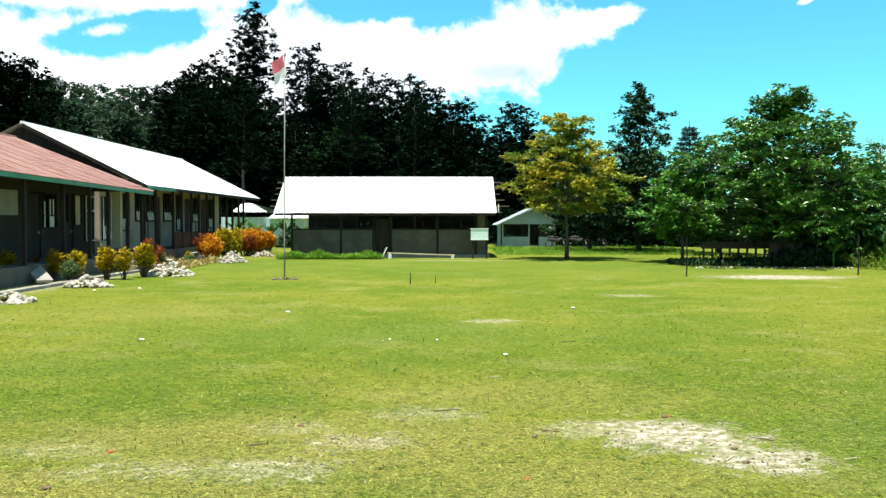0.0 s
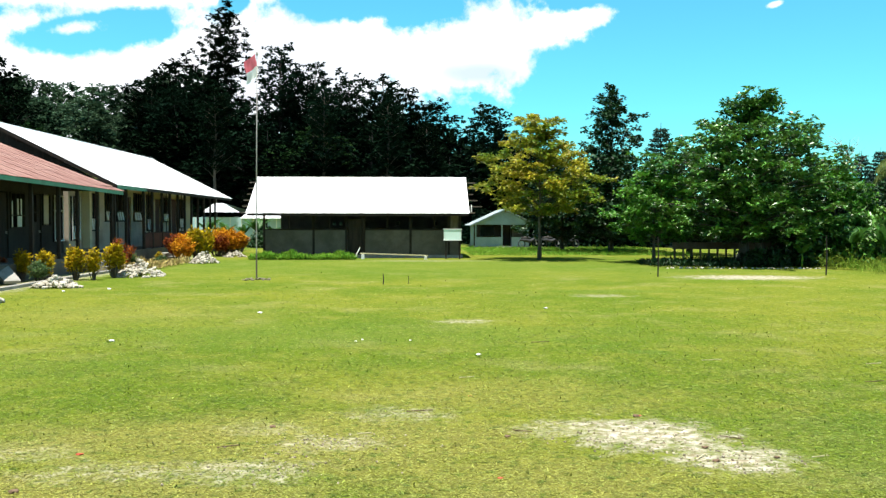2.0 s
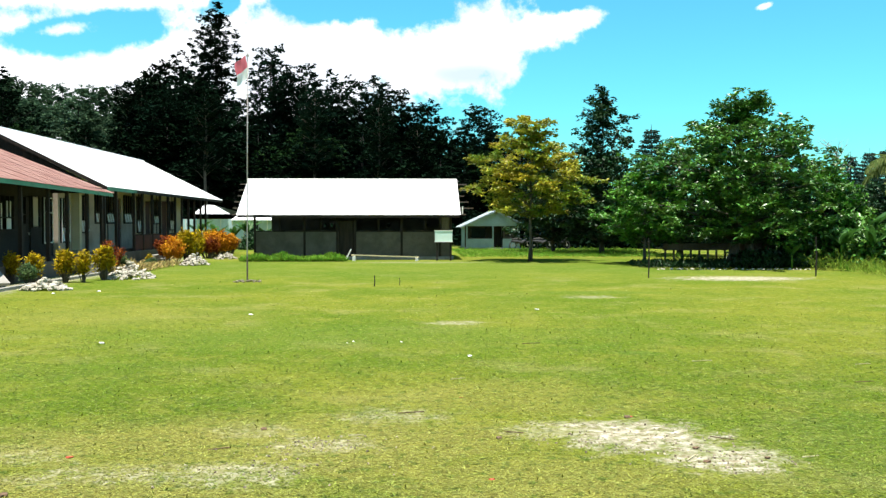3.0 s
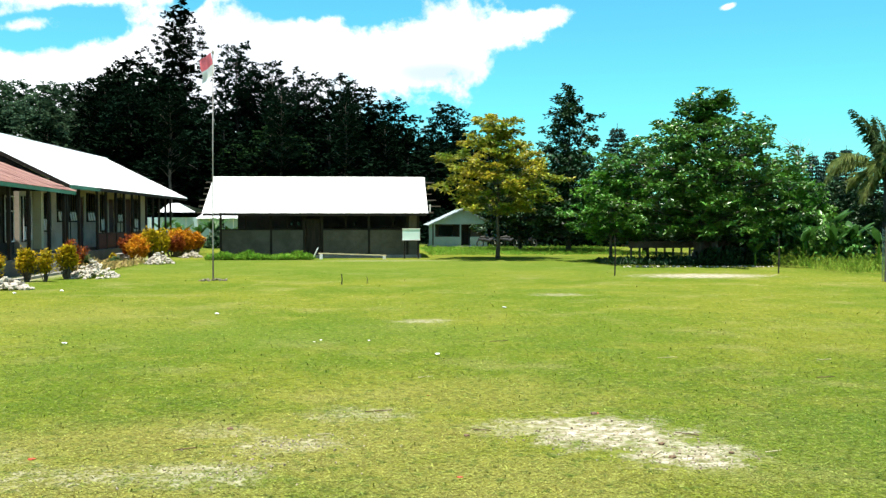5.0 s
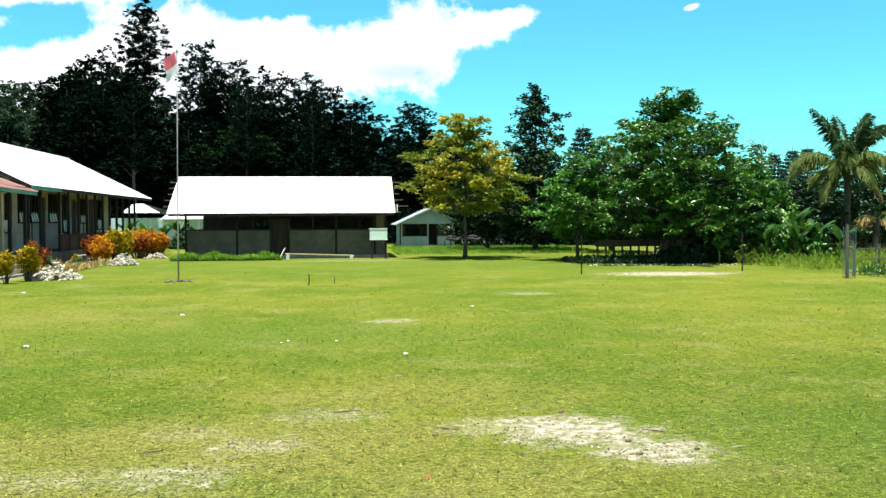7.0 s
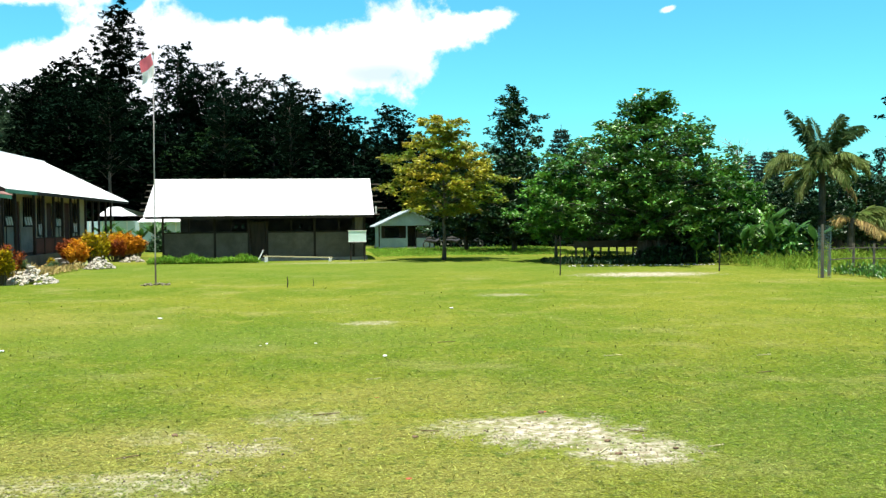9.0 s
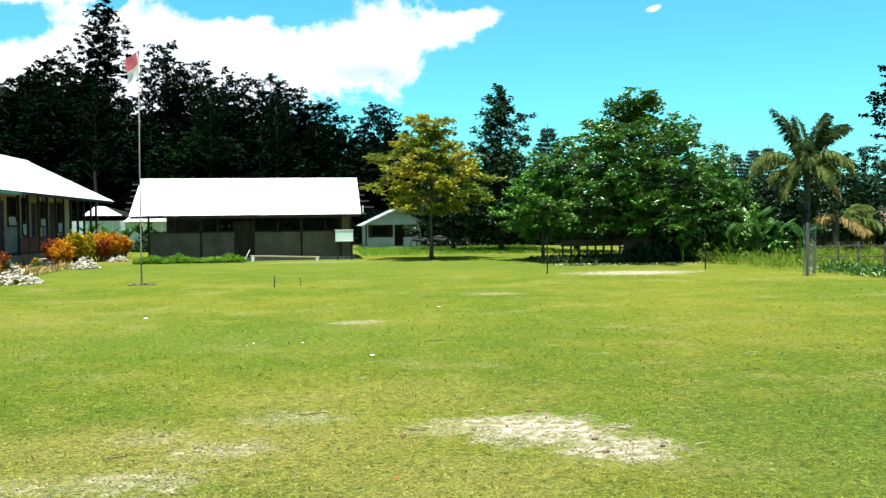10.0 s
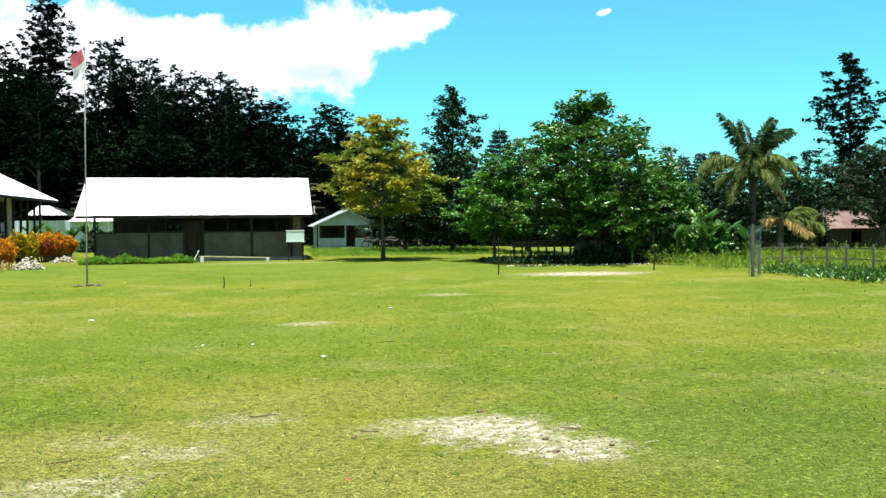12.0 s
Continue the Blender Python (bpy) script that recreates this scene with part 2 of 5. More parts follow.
L_BANANA = leaf_mat("banana_leaf", (0.025, 0.085, 0.018), (0.06, 0.16, 0.03), 0.3, 0.3, 1.0, 0.4, 0.3)
L_CONIFER = leaf_mat("bluish_conifer_needles", (0.035, 0.075, 0.06), (0.07, 0.12, 0.09), 0.3, 0.15)

DIRT_PATCHES = [(2.15, 8.45, 0.85, 0.75, -0.6, 1.0), (2.7, 7.6, 0.6, 0.5, 0.0, 0.95), (1.45, 8.75, 0.6, 0.45, 0.0, 0.5),
                (11.9, 32.4, 2.5, 1.4, 0.0, 1.0), (0.95, 18.2, 0.65, 0.4, 0.0, 0.5), (-0.75, 8.2, 0.55, 0.35, 0.0, 0.55),
                (-0.15, 9.45, 0.6, 0.4, 0.0, 0.45), (-1.35, 7.3, 0.6, 0.4, 0.0, 0.55), (-2.35, 7.3, 0.9, 0.35, 0.0, 0.45),
                (-1.5, 8.8, 0.5, 0.35, 0.0, 0.3), (-3.4, 7.9, 0.6, 0.35, 0.0, 0.3), (5.0, 24.4, 0.8, 0.5, 0.0, 0.4),
                (-12.3, 33.5, 1.0, 22.0, 0.0, 0.7), (0.6, 46.0, 3.5, 1.0, 0.0, 0.25)]


# broad soft areas of the turf: x, y, half sizes, amount
STRAW_AREAS = [(-1.2, 8.3, 2.8, 1.3, 0.58), (-2.6, 6.6, 2.4, 0.9, 0.6), (0.9, 7.0, 1.7, 1.0, 0.5), (0.8, 10.5, 2.2, 1.1, 0.35), (-6.0, 20.0, 3.5, 2.5, 0.3)]
LUSH_AREAS = [(-1.5, 16.3, 5.5, 2.0, 0.55), (4.6, 7.6, 2.1, 2.2, 0.5), (-5.5, 12.5, 2.4, 1.5, 0.35), (5.5, 26.0, 2.0, 0.7, 0.7), (3.55, 13.9, 0.4, 0.25, 0.8), (0.0, 41.0, 18.0, 9.0, 0.5)]


def soft_areas(n, tc, areas):
    xyz = n.add("ShaderNodeSeparateXYZ", i0=tc)
    wob = n.math("MULTIPLY", n.math("SUBTRACT", n.noise(tc, 1.1, 6.0, 0.7), 0.5), 2.0)
    out = None
    for cx, cy, rx, ry, amount in areas:
        e = n.math("DIVIDE", n.math("SUBTRACT", xyz.outputs[0], cx), rx)
        f = n.math("DIVIDE", n.math("SUBTRACT", xyz.outputs[1], cy), ry)
        r = n.math("SQRT", n.math("ADD", n.math("MULTIPLY", e, e), n.math("MULTIPLY", f, f)))
        k = n.math("MULTIPLY", n.ramp(n.math("ADD", r, wob), 1.35, 0.35), amount)
        out = k if out is None else n.math("MAXIMUM", out, k)
    return out


def turf_colour(n, tc):
    """Turf: worn yellow and lush green areas, darker tufts, pale straw grain. Returns the colour and two of its noises."""
    big, mid, fine = n.noise(tc, 0.16, 5.0), n.noise(tc, 1.3, 6.0, 0.65), n.noise(tc, 28.0, 4.0, 0.7)
    tuft, worn = n.noise(tc, 7.0, 4.0, 0.7), n.noise(tc, 0.45, 6.0, 0.7)
    a = n.mix(n.ramp(big, 0.38, 0.62), (0.086, 0.132, 0.011, 1), (0.146, 0.165, 0.019, 1))
    a = n.mix(n.math("MULTIPLY", n.ramp(mid, 0.48, 0.7), 0.65), a, (0.182, 0.188, 0.032, 1))
    a = n.mix(n.math("MULTIPLY", n.ramp(worn, 0.5, 0.68), 0.5), a, (0.225, 0.215, 0.075, 1))
    a = n.mix(n.math("MULTIPLY", n.ramp(worn, 0.5, 0.34), 0.5), a, (0.070, 0.122, 0.014, 1))
    a = n.mix(soft_areas(n, tc, STRAW_AREAS), a, (0.245, 0.218, 0.058, 1))
    a = n.mix(soft_areas(n, tc, LUSH_AREAS), a, (0.082, 0.138, 0.018, 1))
    a = n.mix(n.math("MULTIPLY", n.ramp(tuft, 0.5, 0.66), 0.72), a, (0.046, 0.088, 0.011, 1))
    a = n.mix(n.math("MULTIPLY", n.ramp(n.noise(tc, 12.0, 3.0, 0.6), 0.52, 0.68), 0.55), a, (0.225, 0.245, 0.060, 1))
    a = n.mix(n.math("MULTIPLY", n.ramp(fine, 0.5, 0.75), 0.5), a, (0.23, 0.225, 0.065, 1))
    return a, fine, tuft, mid


def grass_material():
    m = bpy.data.materials.new("grass_blade")
    m.use_nodes = True
    n = Nodes(m.node_tree)
    p = n.t.nodes["Principled BSDF"]
    col = turf_colour(n, n.t.nodes.new("ShaderNodeTexCoord").outputs["Object"])[0]
    rnd = n.t.nodes.new("ShaderNodeNewGeometry").outputs["Random Per Island"]
    hsv = n.add("ShaderNodeHueSaturation", Color=col, Value=n.math("ADD", 0.80, n.math("MULTIPLY", n.math("POWER", rnd, 2.0), 1.05)),
                Hue=n.math("ADD", 0.488, n.math("MULTIPLY", rnd, 0.02)))
    n.put(p.inputs["Base Color"], hsv.outputs[0])
    n.put(p.inputs["Roughness"], 0.7)
    n.put(p.inputs["Specular IOR Level"], 0.1)
    tr = n.add("ShaderNodeBsdfTranslucent", Color=hsv.outputs[0])
    mx = n.add("ShaderNodeMixShader", i0=0.12, i1=p.outputs[0], i2=tr.outputs[0])
    n.t.links.new(mx.outputs[0], n.t.nodes["Material Output"].inputs[0])
    return m


def ground_material():
    m = bpy.data.materials.new("mown_grass_field")
    m.use_nodes = True
    n = Nodes(m.node_tree)
    p = n.t.nodes["Principled BSDF"]
    tc = n.t.nodes.new("ShaderNodeTexCoord").outputs["Object"]
    a, fine, tuft, mid = turf_colour(n, tc)
    xyz = n.add("ShaderNodeSeparateXYZ", i0=tc)
    wob = n.math("MULTIPLY", n.math("SUBTRACT", n.noise(tc, 3.4, 8.0, 0.75), 0.5), 3.4)
    bare = None
    for cx, cy, rx, ry, turn, amount in DIRT_PATCHES:
        dx, dy = n.math("SUBTRACT", xyz.outputs[0], cx), n.math("SUBTRACT", xyz.outputs[1], cy)
        c, s = math.cos(turn), math.sin(turn)
        e = n.math("DIVIDE", n.math("ADD", n.math("MULTIPLY", dx, c), n.math("MULTIPLY", dy, s)), rx)
        f = n.math("DIVIDE", n.math("SUBTRACT", n.math("MULTIPLY", dy, c), n.math("MULTIPLY", dx, s)), ry)
        d = n.math("SQRT", n.math("ADD", n.math("MULTIPLY", e, e), n.math("MULTIPLY", f, f)))
        k = n.math("MULTIPLY", n.ramp(n.math("ADD", d, wob), 1.25, 0.35), amount)
        bare = k if bare is None else n.math("MAXIMUM", bare, k)
    streak = n.noise(n.add("ShaderNodeMapping", Vector=tc, Scale=(0.9, 1.4, 1.0)).outputs[0], 5.0, 8.0, 0.75)
    bare = n.math("MULTIPLY", bare, n.math("ADD", 0.35, n.math("MULTIPLY", n.ramp(streak, 0.38, 0.56), 0.65)))
    soil = n.mix(n.ramp(n.noise(tc, 9.0, 7.0, 0.7), 0.35, 0.65), (0.23, 0.19, 0.12, 1), (0.56, 0.51, 0.405, 1))
    col = n.mix(bare, a, soil)
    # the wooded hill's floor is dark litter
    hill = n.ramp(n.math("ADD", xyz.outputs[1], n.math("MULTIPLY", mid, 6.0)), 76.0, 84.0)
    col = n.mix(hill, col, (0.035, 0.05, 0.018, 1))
    n.put(p.inputs["Base Color"], col)
    n.put(p.inputs["Roughness"], 0.9)
    n.put(p.inputs["Specular IOR Level"], 0.0)
    h = n.math("ADD", n.math("MULTIPLY", fine, 0.5), n.math("ADD", tuft, n.math("MULTIPLY", bare, -0.6)))
    b = n.add("ShaderNodeBump", Strength=0.6, Distance=0.05, Height=h)
    n.put(p.inputs["Normal"], b.outputs[0])
    return m


# ---- helpers for building ----
def root_of(ob):
    while ob.parent:
        ob = ob.parent
    return ob


def thing(name, at, label, category, group="", kind=""):
    ob = new(name)
    ob.empty_display_size = 0.2
    ob.location = at
    return tagged(ob, label, category, group, kind)


def link_mesh(name, me, material, parent=None, label=""):
    if material and not me.materials:
        me.materials.append(material)
    ob = new(name, me)
    if parent:
        ob.parent = parent
    if label:
        ob["label"] = label
    return ob


def part(name, bm, material, parent=None, label="", smooth=False):
    """Links a bmesh, drawn in world metres, as one mesh under a thing or a part."""
    me = bpy.data.meshes.new(name)
    if parent:
        bm.transform(Matrix.Translation(-root_of(parent).location))
    bm.normal_update()
    bm.to_mesh(me)
    bm.free()
    if smooth:
        me.polygons.foreach_set("use_smooth", [True] * len(me.polygons))
    return link_mesh(name, me, material, parent, label)


def box(*spans):
    """A bmesh of boxes; each span is (x0, y0, z0, x1, y1, z1)."""
    bm = bmesh.new()
    for s in spans:
        add_box(bm, *s)
    return bm


def add_box(bm, x0, y0, z0, x1, y1, z1, bevel=0.0):
    x0, x1, y0, y1, z0, z1 = min(x0, x1), max(x0, x1), min(y0, y1), max(y0, y1), min(z0, z1), max(z0, z1)
    m = Matrix.Translation(((x0 + x1) / 2, (y0 + y1) / 2, (z0 + z1) / 2)) @ Matrix.Diagonal((x1 - x0, y1 - y0, z1 - z0, 1))
    return bmesh.ops.create_cube(bm, size=1.0, matrix=m)["verts"]


def add_bar(bm, a, b, w, d, up=(0, 0, 1)):
    """A squared timber from a to b."""
    a, b = Vector(a), Vector(b)
    q = (b - a).to_track_quat("Z", "Y").to_matrix().to_4x4()
    m = Matrix.Translation((a + b) / 2) @ q @ Matrix.Diagonal((w, d, (b - a).length, 1))
    bmesh.ops.create_cube(bm, size=1.0, matrix=m)
    return bm


def add_tube(bm, pts, radii, sides=7):
    rings = []
    for i, p in enumerate(pts):
        p = Vector(p)
        way = (Vector(pts[min(i + 1, len(pts) - 1)]) - Vector(pts[max(i - 1, 0)])).normalized()
        u = way.orthogonal().normalized() if abs(way.z) < 0.9 else way.cross(Vector((0, 1, 0))).normalized()
        v = way.cross(u)
        rings.append([bm.verts.new(p + radii[i] * (math.cos(k * math.tau / sides) * u + math.sin(k * math.tau / sides) * v)) for k in range(sides)])
    for r0, r1 in zip(rings, rings[1:]):
        for k in range(sides):
            bm.faces.new((r0[k], r0[(k + 1) % sides], r1[(k + 1) % sides], r1[k]))
    bm.faces.new(rings[0][::-1])
    bm.faces.new(rings[-1])
    return bm


def tube(pts, radii, sides=7):
    return add_tube(bmesh.new(), pts, radii, sides)


def wall_cells(bm, along, at, lo, hi, z0, z1, thick, holes):
    """A wall along 'x' or 'y' at the given place, from lo to hi, with holes (a, b, za, zb) that go through it."""
    cuts = sorted({lo, hi, *[h[0] for h in holes], *[h[1] for h in holes]})
    for a, b in zip(cuts, cuts[1:]):
        zs = [z0]
        for h in sorted(holes, key=lambda q: q[2]):
            if h[0] <= a + 1e-6 and h[1] >= b - 1e-6:
                zs += [h[2], h[3]]
        zs.append(z1)
        for za, zb in zip(zs[::2], zs[1::2]):
            if zb - za > 1e-4:
                if along == "y":
                    add_box(bm, at, a, za, at + thick, b, zb)
                else:
                    add_box(bm, a, at, za, b, at + thick, zb)
    bmesh.ops.remove_doubles(bm, verts=bm.verts, dist=0.0005)
    return bm


def leaves_mesh(name, centers, dirs, normals, length, width, material, parent=None, label="", fold=0.25, droop=0.12):
    """One mesh of many small folded leaves: each is four corners bent along its midrib."""
    n = len(centers)
    dirs = dirs / np.linalg.norm(dirs, axis=1, keepdims=True)
    side = np.cross(dirs, normals)
    side /= np.linalg.norm(side, axis=1, keepdims=True) + 1e-9
    nor = np.cross(side, dirs)
    L, W = np.broadcast_to(length, n)[:, None], np.broadcast_to(width, n)[:, None]
    v = np.empty((n, 4, 3), np.float32)
    v[:, 0] = centers
    v[:, 1] = centers + dirs * L * 0.5 + side * W * 0.5 + nor * W * fold
    v[:, 2] = centers + dirs * L - nor * L * droop
    v[:, 3] = centers + dirs * L * 0.5 - side * W * 0.5 + nor * W * fold
    q = np.arange(n)[:, None] * 4
    tri = np.concatenate([q + [0, 1, 2], q + [0, 2, 3]], 1).reshape(-1)
    me = bpy.data.meshes.new(name)
    me.vertices.add(n * 4)
    me.vertices.foreach_set("co", v.reshape(-1))
    me.loops.add(n * 6)
    me.loops.foreach_set("vertex_index", tri.astype(np.int32))
    me.polygons.add(n * 2)
    me.polygons.foreach_set("loop_start", np.arange(n * 2, dtype=np.int32) * 3)
    me.update(calc_edges=True)
    return link_mesh(name, me, material, parent, label)


def unit(rng, n):
    v = rng.normal(size=(n, 3))
    return v / np.linalg.norm(v, axis=1, keepdims=True)


def corrugated(parent, eave, ridge, material, sheet=0.82, name="roof_sheet", label=""):
    """Roof sheets side by side on one slope; eave and ridge are (start, end) points of its lower and upper edges."""
    e0, e1, r0, r1 = (Vector(p) for p in (*eave, *ridge))
    count = max(1, round((e1 - e0).length / sheet))
    up = (e1 - e0).cross(r0 - e0).normalized()
    if up.z < 0:
        up = -up
    base = root_of(parent).location
    for k in range(count):
        bm = bmesh.new()
        cols, lap = 17, 0.04 / (e1 - e0).length
        a, b = k / count - (lap if k else 0), (k + 1) / count
        low, high = [], []
        for i in range(cols):
            f = a + (b - a) * i / (cols - 1)
            h = 0.012 * math.cos(i * math.pi / 2) + 0.004 * (k % 2) + 0.012
            low.append((e0.lerp(e1, f) + up * h, e0.lerp(e1, f) + up * (h - 0.006)))
            high.append((r0.lerp(r1, f) + up * h, r0.lerp(r1, f) + up * (h - 0.006)))
        vl = [[bm.verts.new(p - base) for p in pair] for pair in low]
        vh = [[bm.verts.new(p - base) for p in pair] for pair in high]
        for i in range(cols - 1):
            bm.faces.new((vl[i][0], vl[i + 1][0], vh[i + 1][0], vh[i][0]))
            bm.faces.new((vl[i][1], vh[i][1], vh[i + 1][1], vl[i + 1][1]))
            bm.faces.new((vl[i][0], vl[i][1], vl[i + 1][1], vl[i + 1][0]))
        me = bpy.data.meshes.new(name)
        bm.normal_update()
        bm.to_mesh(me)
        bm.free()
        link_mesh(name, me, material, parent, label)

# ---- ground ----
def ground_height(x, y):
    """Flat field; a wooded hill rises behind it in the west, and a shallow hollow lies in the east."""
    s = min(max((y - 90.0) / 170.0, 0.0), 1.0)
    s = s * s * (3 - 2 * s)
    side = min(max((0.22 - x / max(y, 1.0)) / 0.4, 0.0), 1.0)
    side = side * side * (3 - 2 * side)
    dx, dy = min(max((x - 32.0) / 9.0, 0.0), 1.0), min(max((y - 52.0) / 10.0, 0.0), 1.0)
    return s * side * 24.0 - 0.95 * dx * dy


def build_ground():
    xs = np.concatenate([[-3000, -1500, -800, -400], np.arange(-260, 261, 10.0), [400, 800, 1500, 3000]])
    ys = np.concatenate([[-3000, -1000, -300, -100, -30], np.arange(-10, 320, 10.0), [420, 600, 1000, 1800, 3000]])
    bm = bmesh.new()
    grid = [[bm.verts.new((x, y, ground_height(x, y))) for x in xs] for y in ys]
    for a, b in zip(grid, grid[1:]):
        for i in range(len(xs) - 1):
            bm.faces.new((a[i], a[i + 1], b[i + 1], b[i]))
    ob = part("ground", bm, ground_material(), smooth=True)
    tagged(ob, "short mown green grass field with worn sandy patches", "grass field", kind="structure")


build_ground()


# ---- far open classroom building with white roof ----
def build_open_hall():
    x0, x1, y0, y1 = -8.27, 2.43, 49.83, 55.4
    hall = thing("school_hall", ((x0 + x1) / 2, (y0 + y1) / 2, 0), "low grey block classroom hall with gleaming white metal roof", "building")
    eave, ridge, yr = 2.38, 4.42, 52.6
    part("floor_slab", box((x0 - 0.1, y0 - 0.1, 0, x1 + 0.1, y1 + 0.1, 0.16)), M_CONC, hall)
    door = (-3.72, -2.88, 0.16, 2.2)
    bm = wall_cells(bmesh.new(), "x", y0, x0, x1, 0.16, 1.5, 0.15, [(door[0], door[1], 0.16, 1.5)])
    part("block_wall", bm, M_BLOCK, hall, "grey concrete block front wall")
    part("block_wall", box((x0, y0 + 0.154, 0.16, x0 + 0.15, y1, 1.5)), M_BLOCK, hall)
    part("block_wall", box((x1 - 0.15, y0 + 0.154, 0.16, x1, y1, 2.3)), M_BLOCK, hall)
    # The back wall's dark colour stands for the shade inside the hall.
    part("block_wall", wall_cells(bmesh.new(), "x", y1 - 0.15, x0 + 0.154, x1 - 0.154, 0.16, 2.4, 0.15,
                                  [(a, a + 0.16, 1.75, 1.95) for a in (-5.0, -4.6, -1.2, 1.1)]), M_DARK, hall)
    part("wall_cap", box((x0 - 0.02, y0 - 0.03, 1.503, door[0], y0 + 0.18, 1.57), (door[1], y0 - 0.03, 1.503, x1 - 0.6, y0 + 0.18, 1.57)), M_DARKWOOD, hall)
    for px in (x0 + 0.06, -5.55, -3.78, -2.82, -0.3, x1 - 0.65, x1 - 0.06):
        part("post", box((px - 0.06, y0 - 0.05, 0.16, px + 0.06, y0 + 0.07 - 0.122, eave + 0.1)), M_DARKWOOD, hall)
    for px in (-6.9, -4.7, -1.55, 1.0):
        part("window_stud", box((px - 0.04, y0 + 0.03, 1.572, px + 0.04, y0 + 0.11, eave + 0.1)), M_DARKWOOD, hall)
    part("door_leaf", box((door[0] + 0.03, y0 + 0.05, 0.17, door[1] - 0.03, y0 + 0.1, 2.1)), M_DARKWOOD, hall, "dark brown wooden door")
    part("upper_panel", box((x1 - 0.55, y0 + 0.02, 1.58, x1 - 0.16, y0 + 0.07, 2.3)), M_WOOD, hall)
    part("top_plate", box((x0 - 0.5, y0 - 0.08, eave + 0.103, x1 + 0.2, y0 + 0.08, eave + 0.2)), M_DARKWOOD, hall)
    rx0, rx1 = -9.05, 2.86
    ye, yb = 48.95, 56.3
    part("fascia", box((rx0 + 0.05, ye + 0.01, eave - 0.1, rx1 - 0.05, ye + 0.04, eave + 0.02)), M_DARKWOOD, hall)
    corrugated(hall, ((rx0, ye, eave + 0.03), (rx1, ye, eave + 0.03)), ((rx0, yr, ridge), (rx1, yr, ridge)), M_ROOF)
    corrugated(hall, ((rx0, yb, eave + 0.03), (rx1, yb, eave + 0.03)), ((rx0, yr, ridge), (rx1, yr, ridge)), M_ROOF)
    part("ridge_cap", tube([(rx0, yr, ridge + 0.02), (rx1, yr, ridge + 0.02)], [0.07, 0.07], 6), M_ROOF, hall)
    for k in range(6):
        f = 0.06 + 0.17 * k
        y, z = ye + (yr - ye) * f, eave + (ridge - eave) * f - 0.06
        part("purlin", add_bar(bmesh.new(), (rx0 - 0.28 - 0.05 * (k % 3), y, z), (rx1 + 0.3 + 0.22 * ((k * 2) % 3), y, z), 0.05, 0.06), M_WOOD, hall)
    part("purlin_stub", add_bar(bmesh.new(), (rx1 + 0.12, ye + 0.3, eave + 0.1), (rx1 + 0.12, ye + 0.3, eave + 0.5), 0.06, 0.06), M_WHITE, hall)
    for px in (x0 + 0.1, -5.55, -3.0, -0.3, x1 - 0.1):
        bm = bmesh.new()
        for ya in (ye + 0.2, yb - 0.2):
            add_bar(bm, (px, ya, eave - 0.02), (px, yr, ridge - 0.1), 0.06, 0.12)
        add_bar(bm, (px, y0 + 0.1, eave + 0.05), (px, y1 - 0.1, eave + 0.05), 0.06, 0.12)
        part("roof_truss", bm, M_DARKWOOD, hall)


build_open_hall()


# ---- long classroom block: white-roofed wing and older red-roofed wing ----
def louvre_window(house, x, a, b, za, zb, panes=3, glass=True):
    """A timber window in a wall that faces +x: frame, mullions and a lower row of tilted glass panes."""
    w = part("window", box((x - 0.02, a, za, x + 0.06, a + 0.06, zb), (x - 0.02, b - 0.06, za, x + 0.06, b, zb),
                           (x - 0.02, a + 0.06, za, x + 0.06, b - 0.06, za + 0.06), (x - 0.02, a + 0.06, zb - 0.06, x + 0.06, b - 0.06, zb)), M_DARKWOOD, house, "dark timber window with a row of white louvre panes" if glass else "dark timber window")
    mid = za + (zb - za) * 0.34
    part("transom", box((x, a + 0.06, mid, x + 0.05, b - 0.06, mid + 0.05)), M_DARKWOOD, w)
    step = (b - a - 0.12) / panes
    for k in range(panes):
        ya = a + 0.06 + step * k
        if glass:
            part("pane", add_bar(bmesh.new(), (x + 0.10, ya + step / 2, za + 0.08), (x + 0.02, ya + step / 2, mid - 0.02), step - 0.12, 0.012), M_WHITE, w)
        if k:
            part("mullion", box((x, ya - 0.02, mid + 0.05, x + 0.05, ya + 0.02, zb - 0.06)), M_DARKWOOD, w)


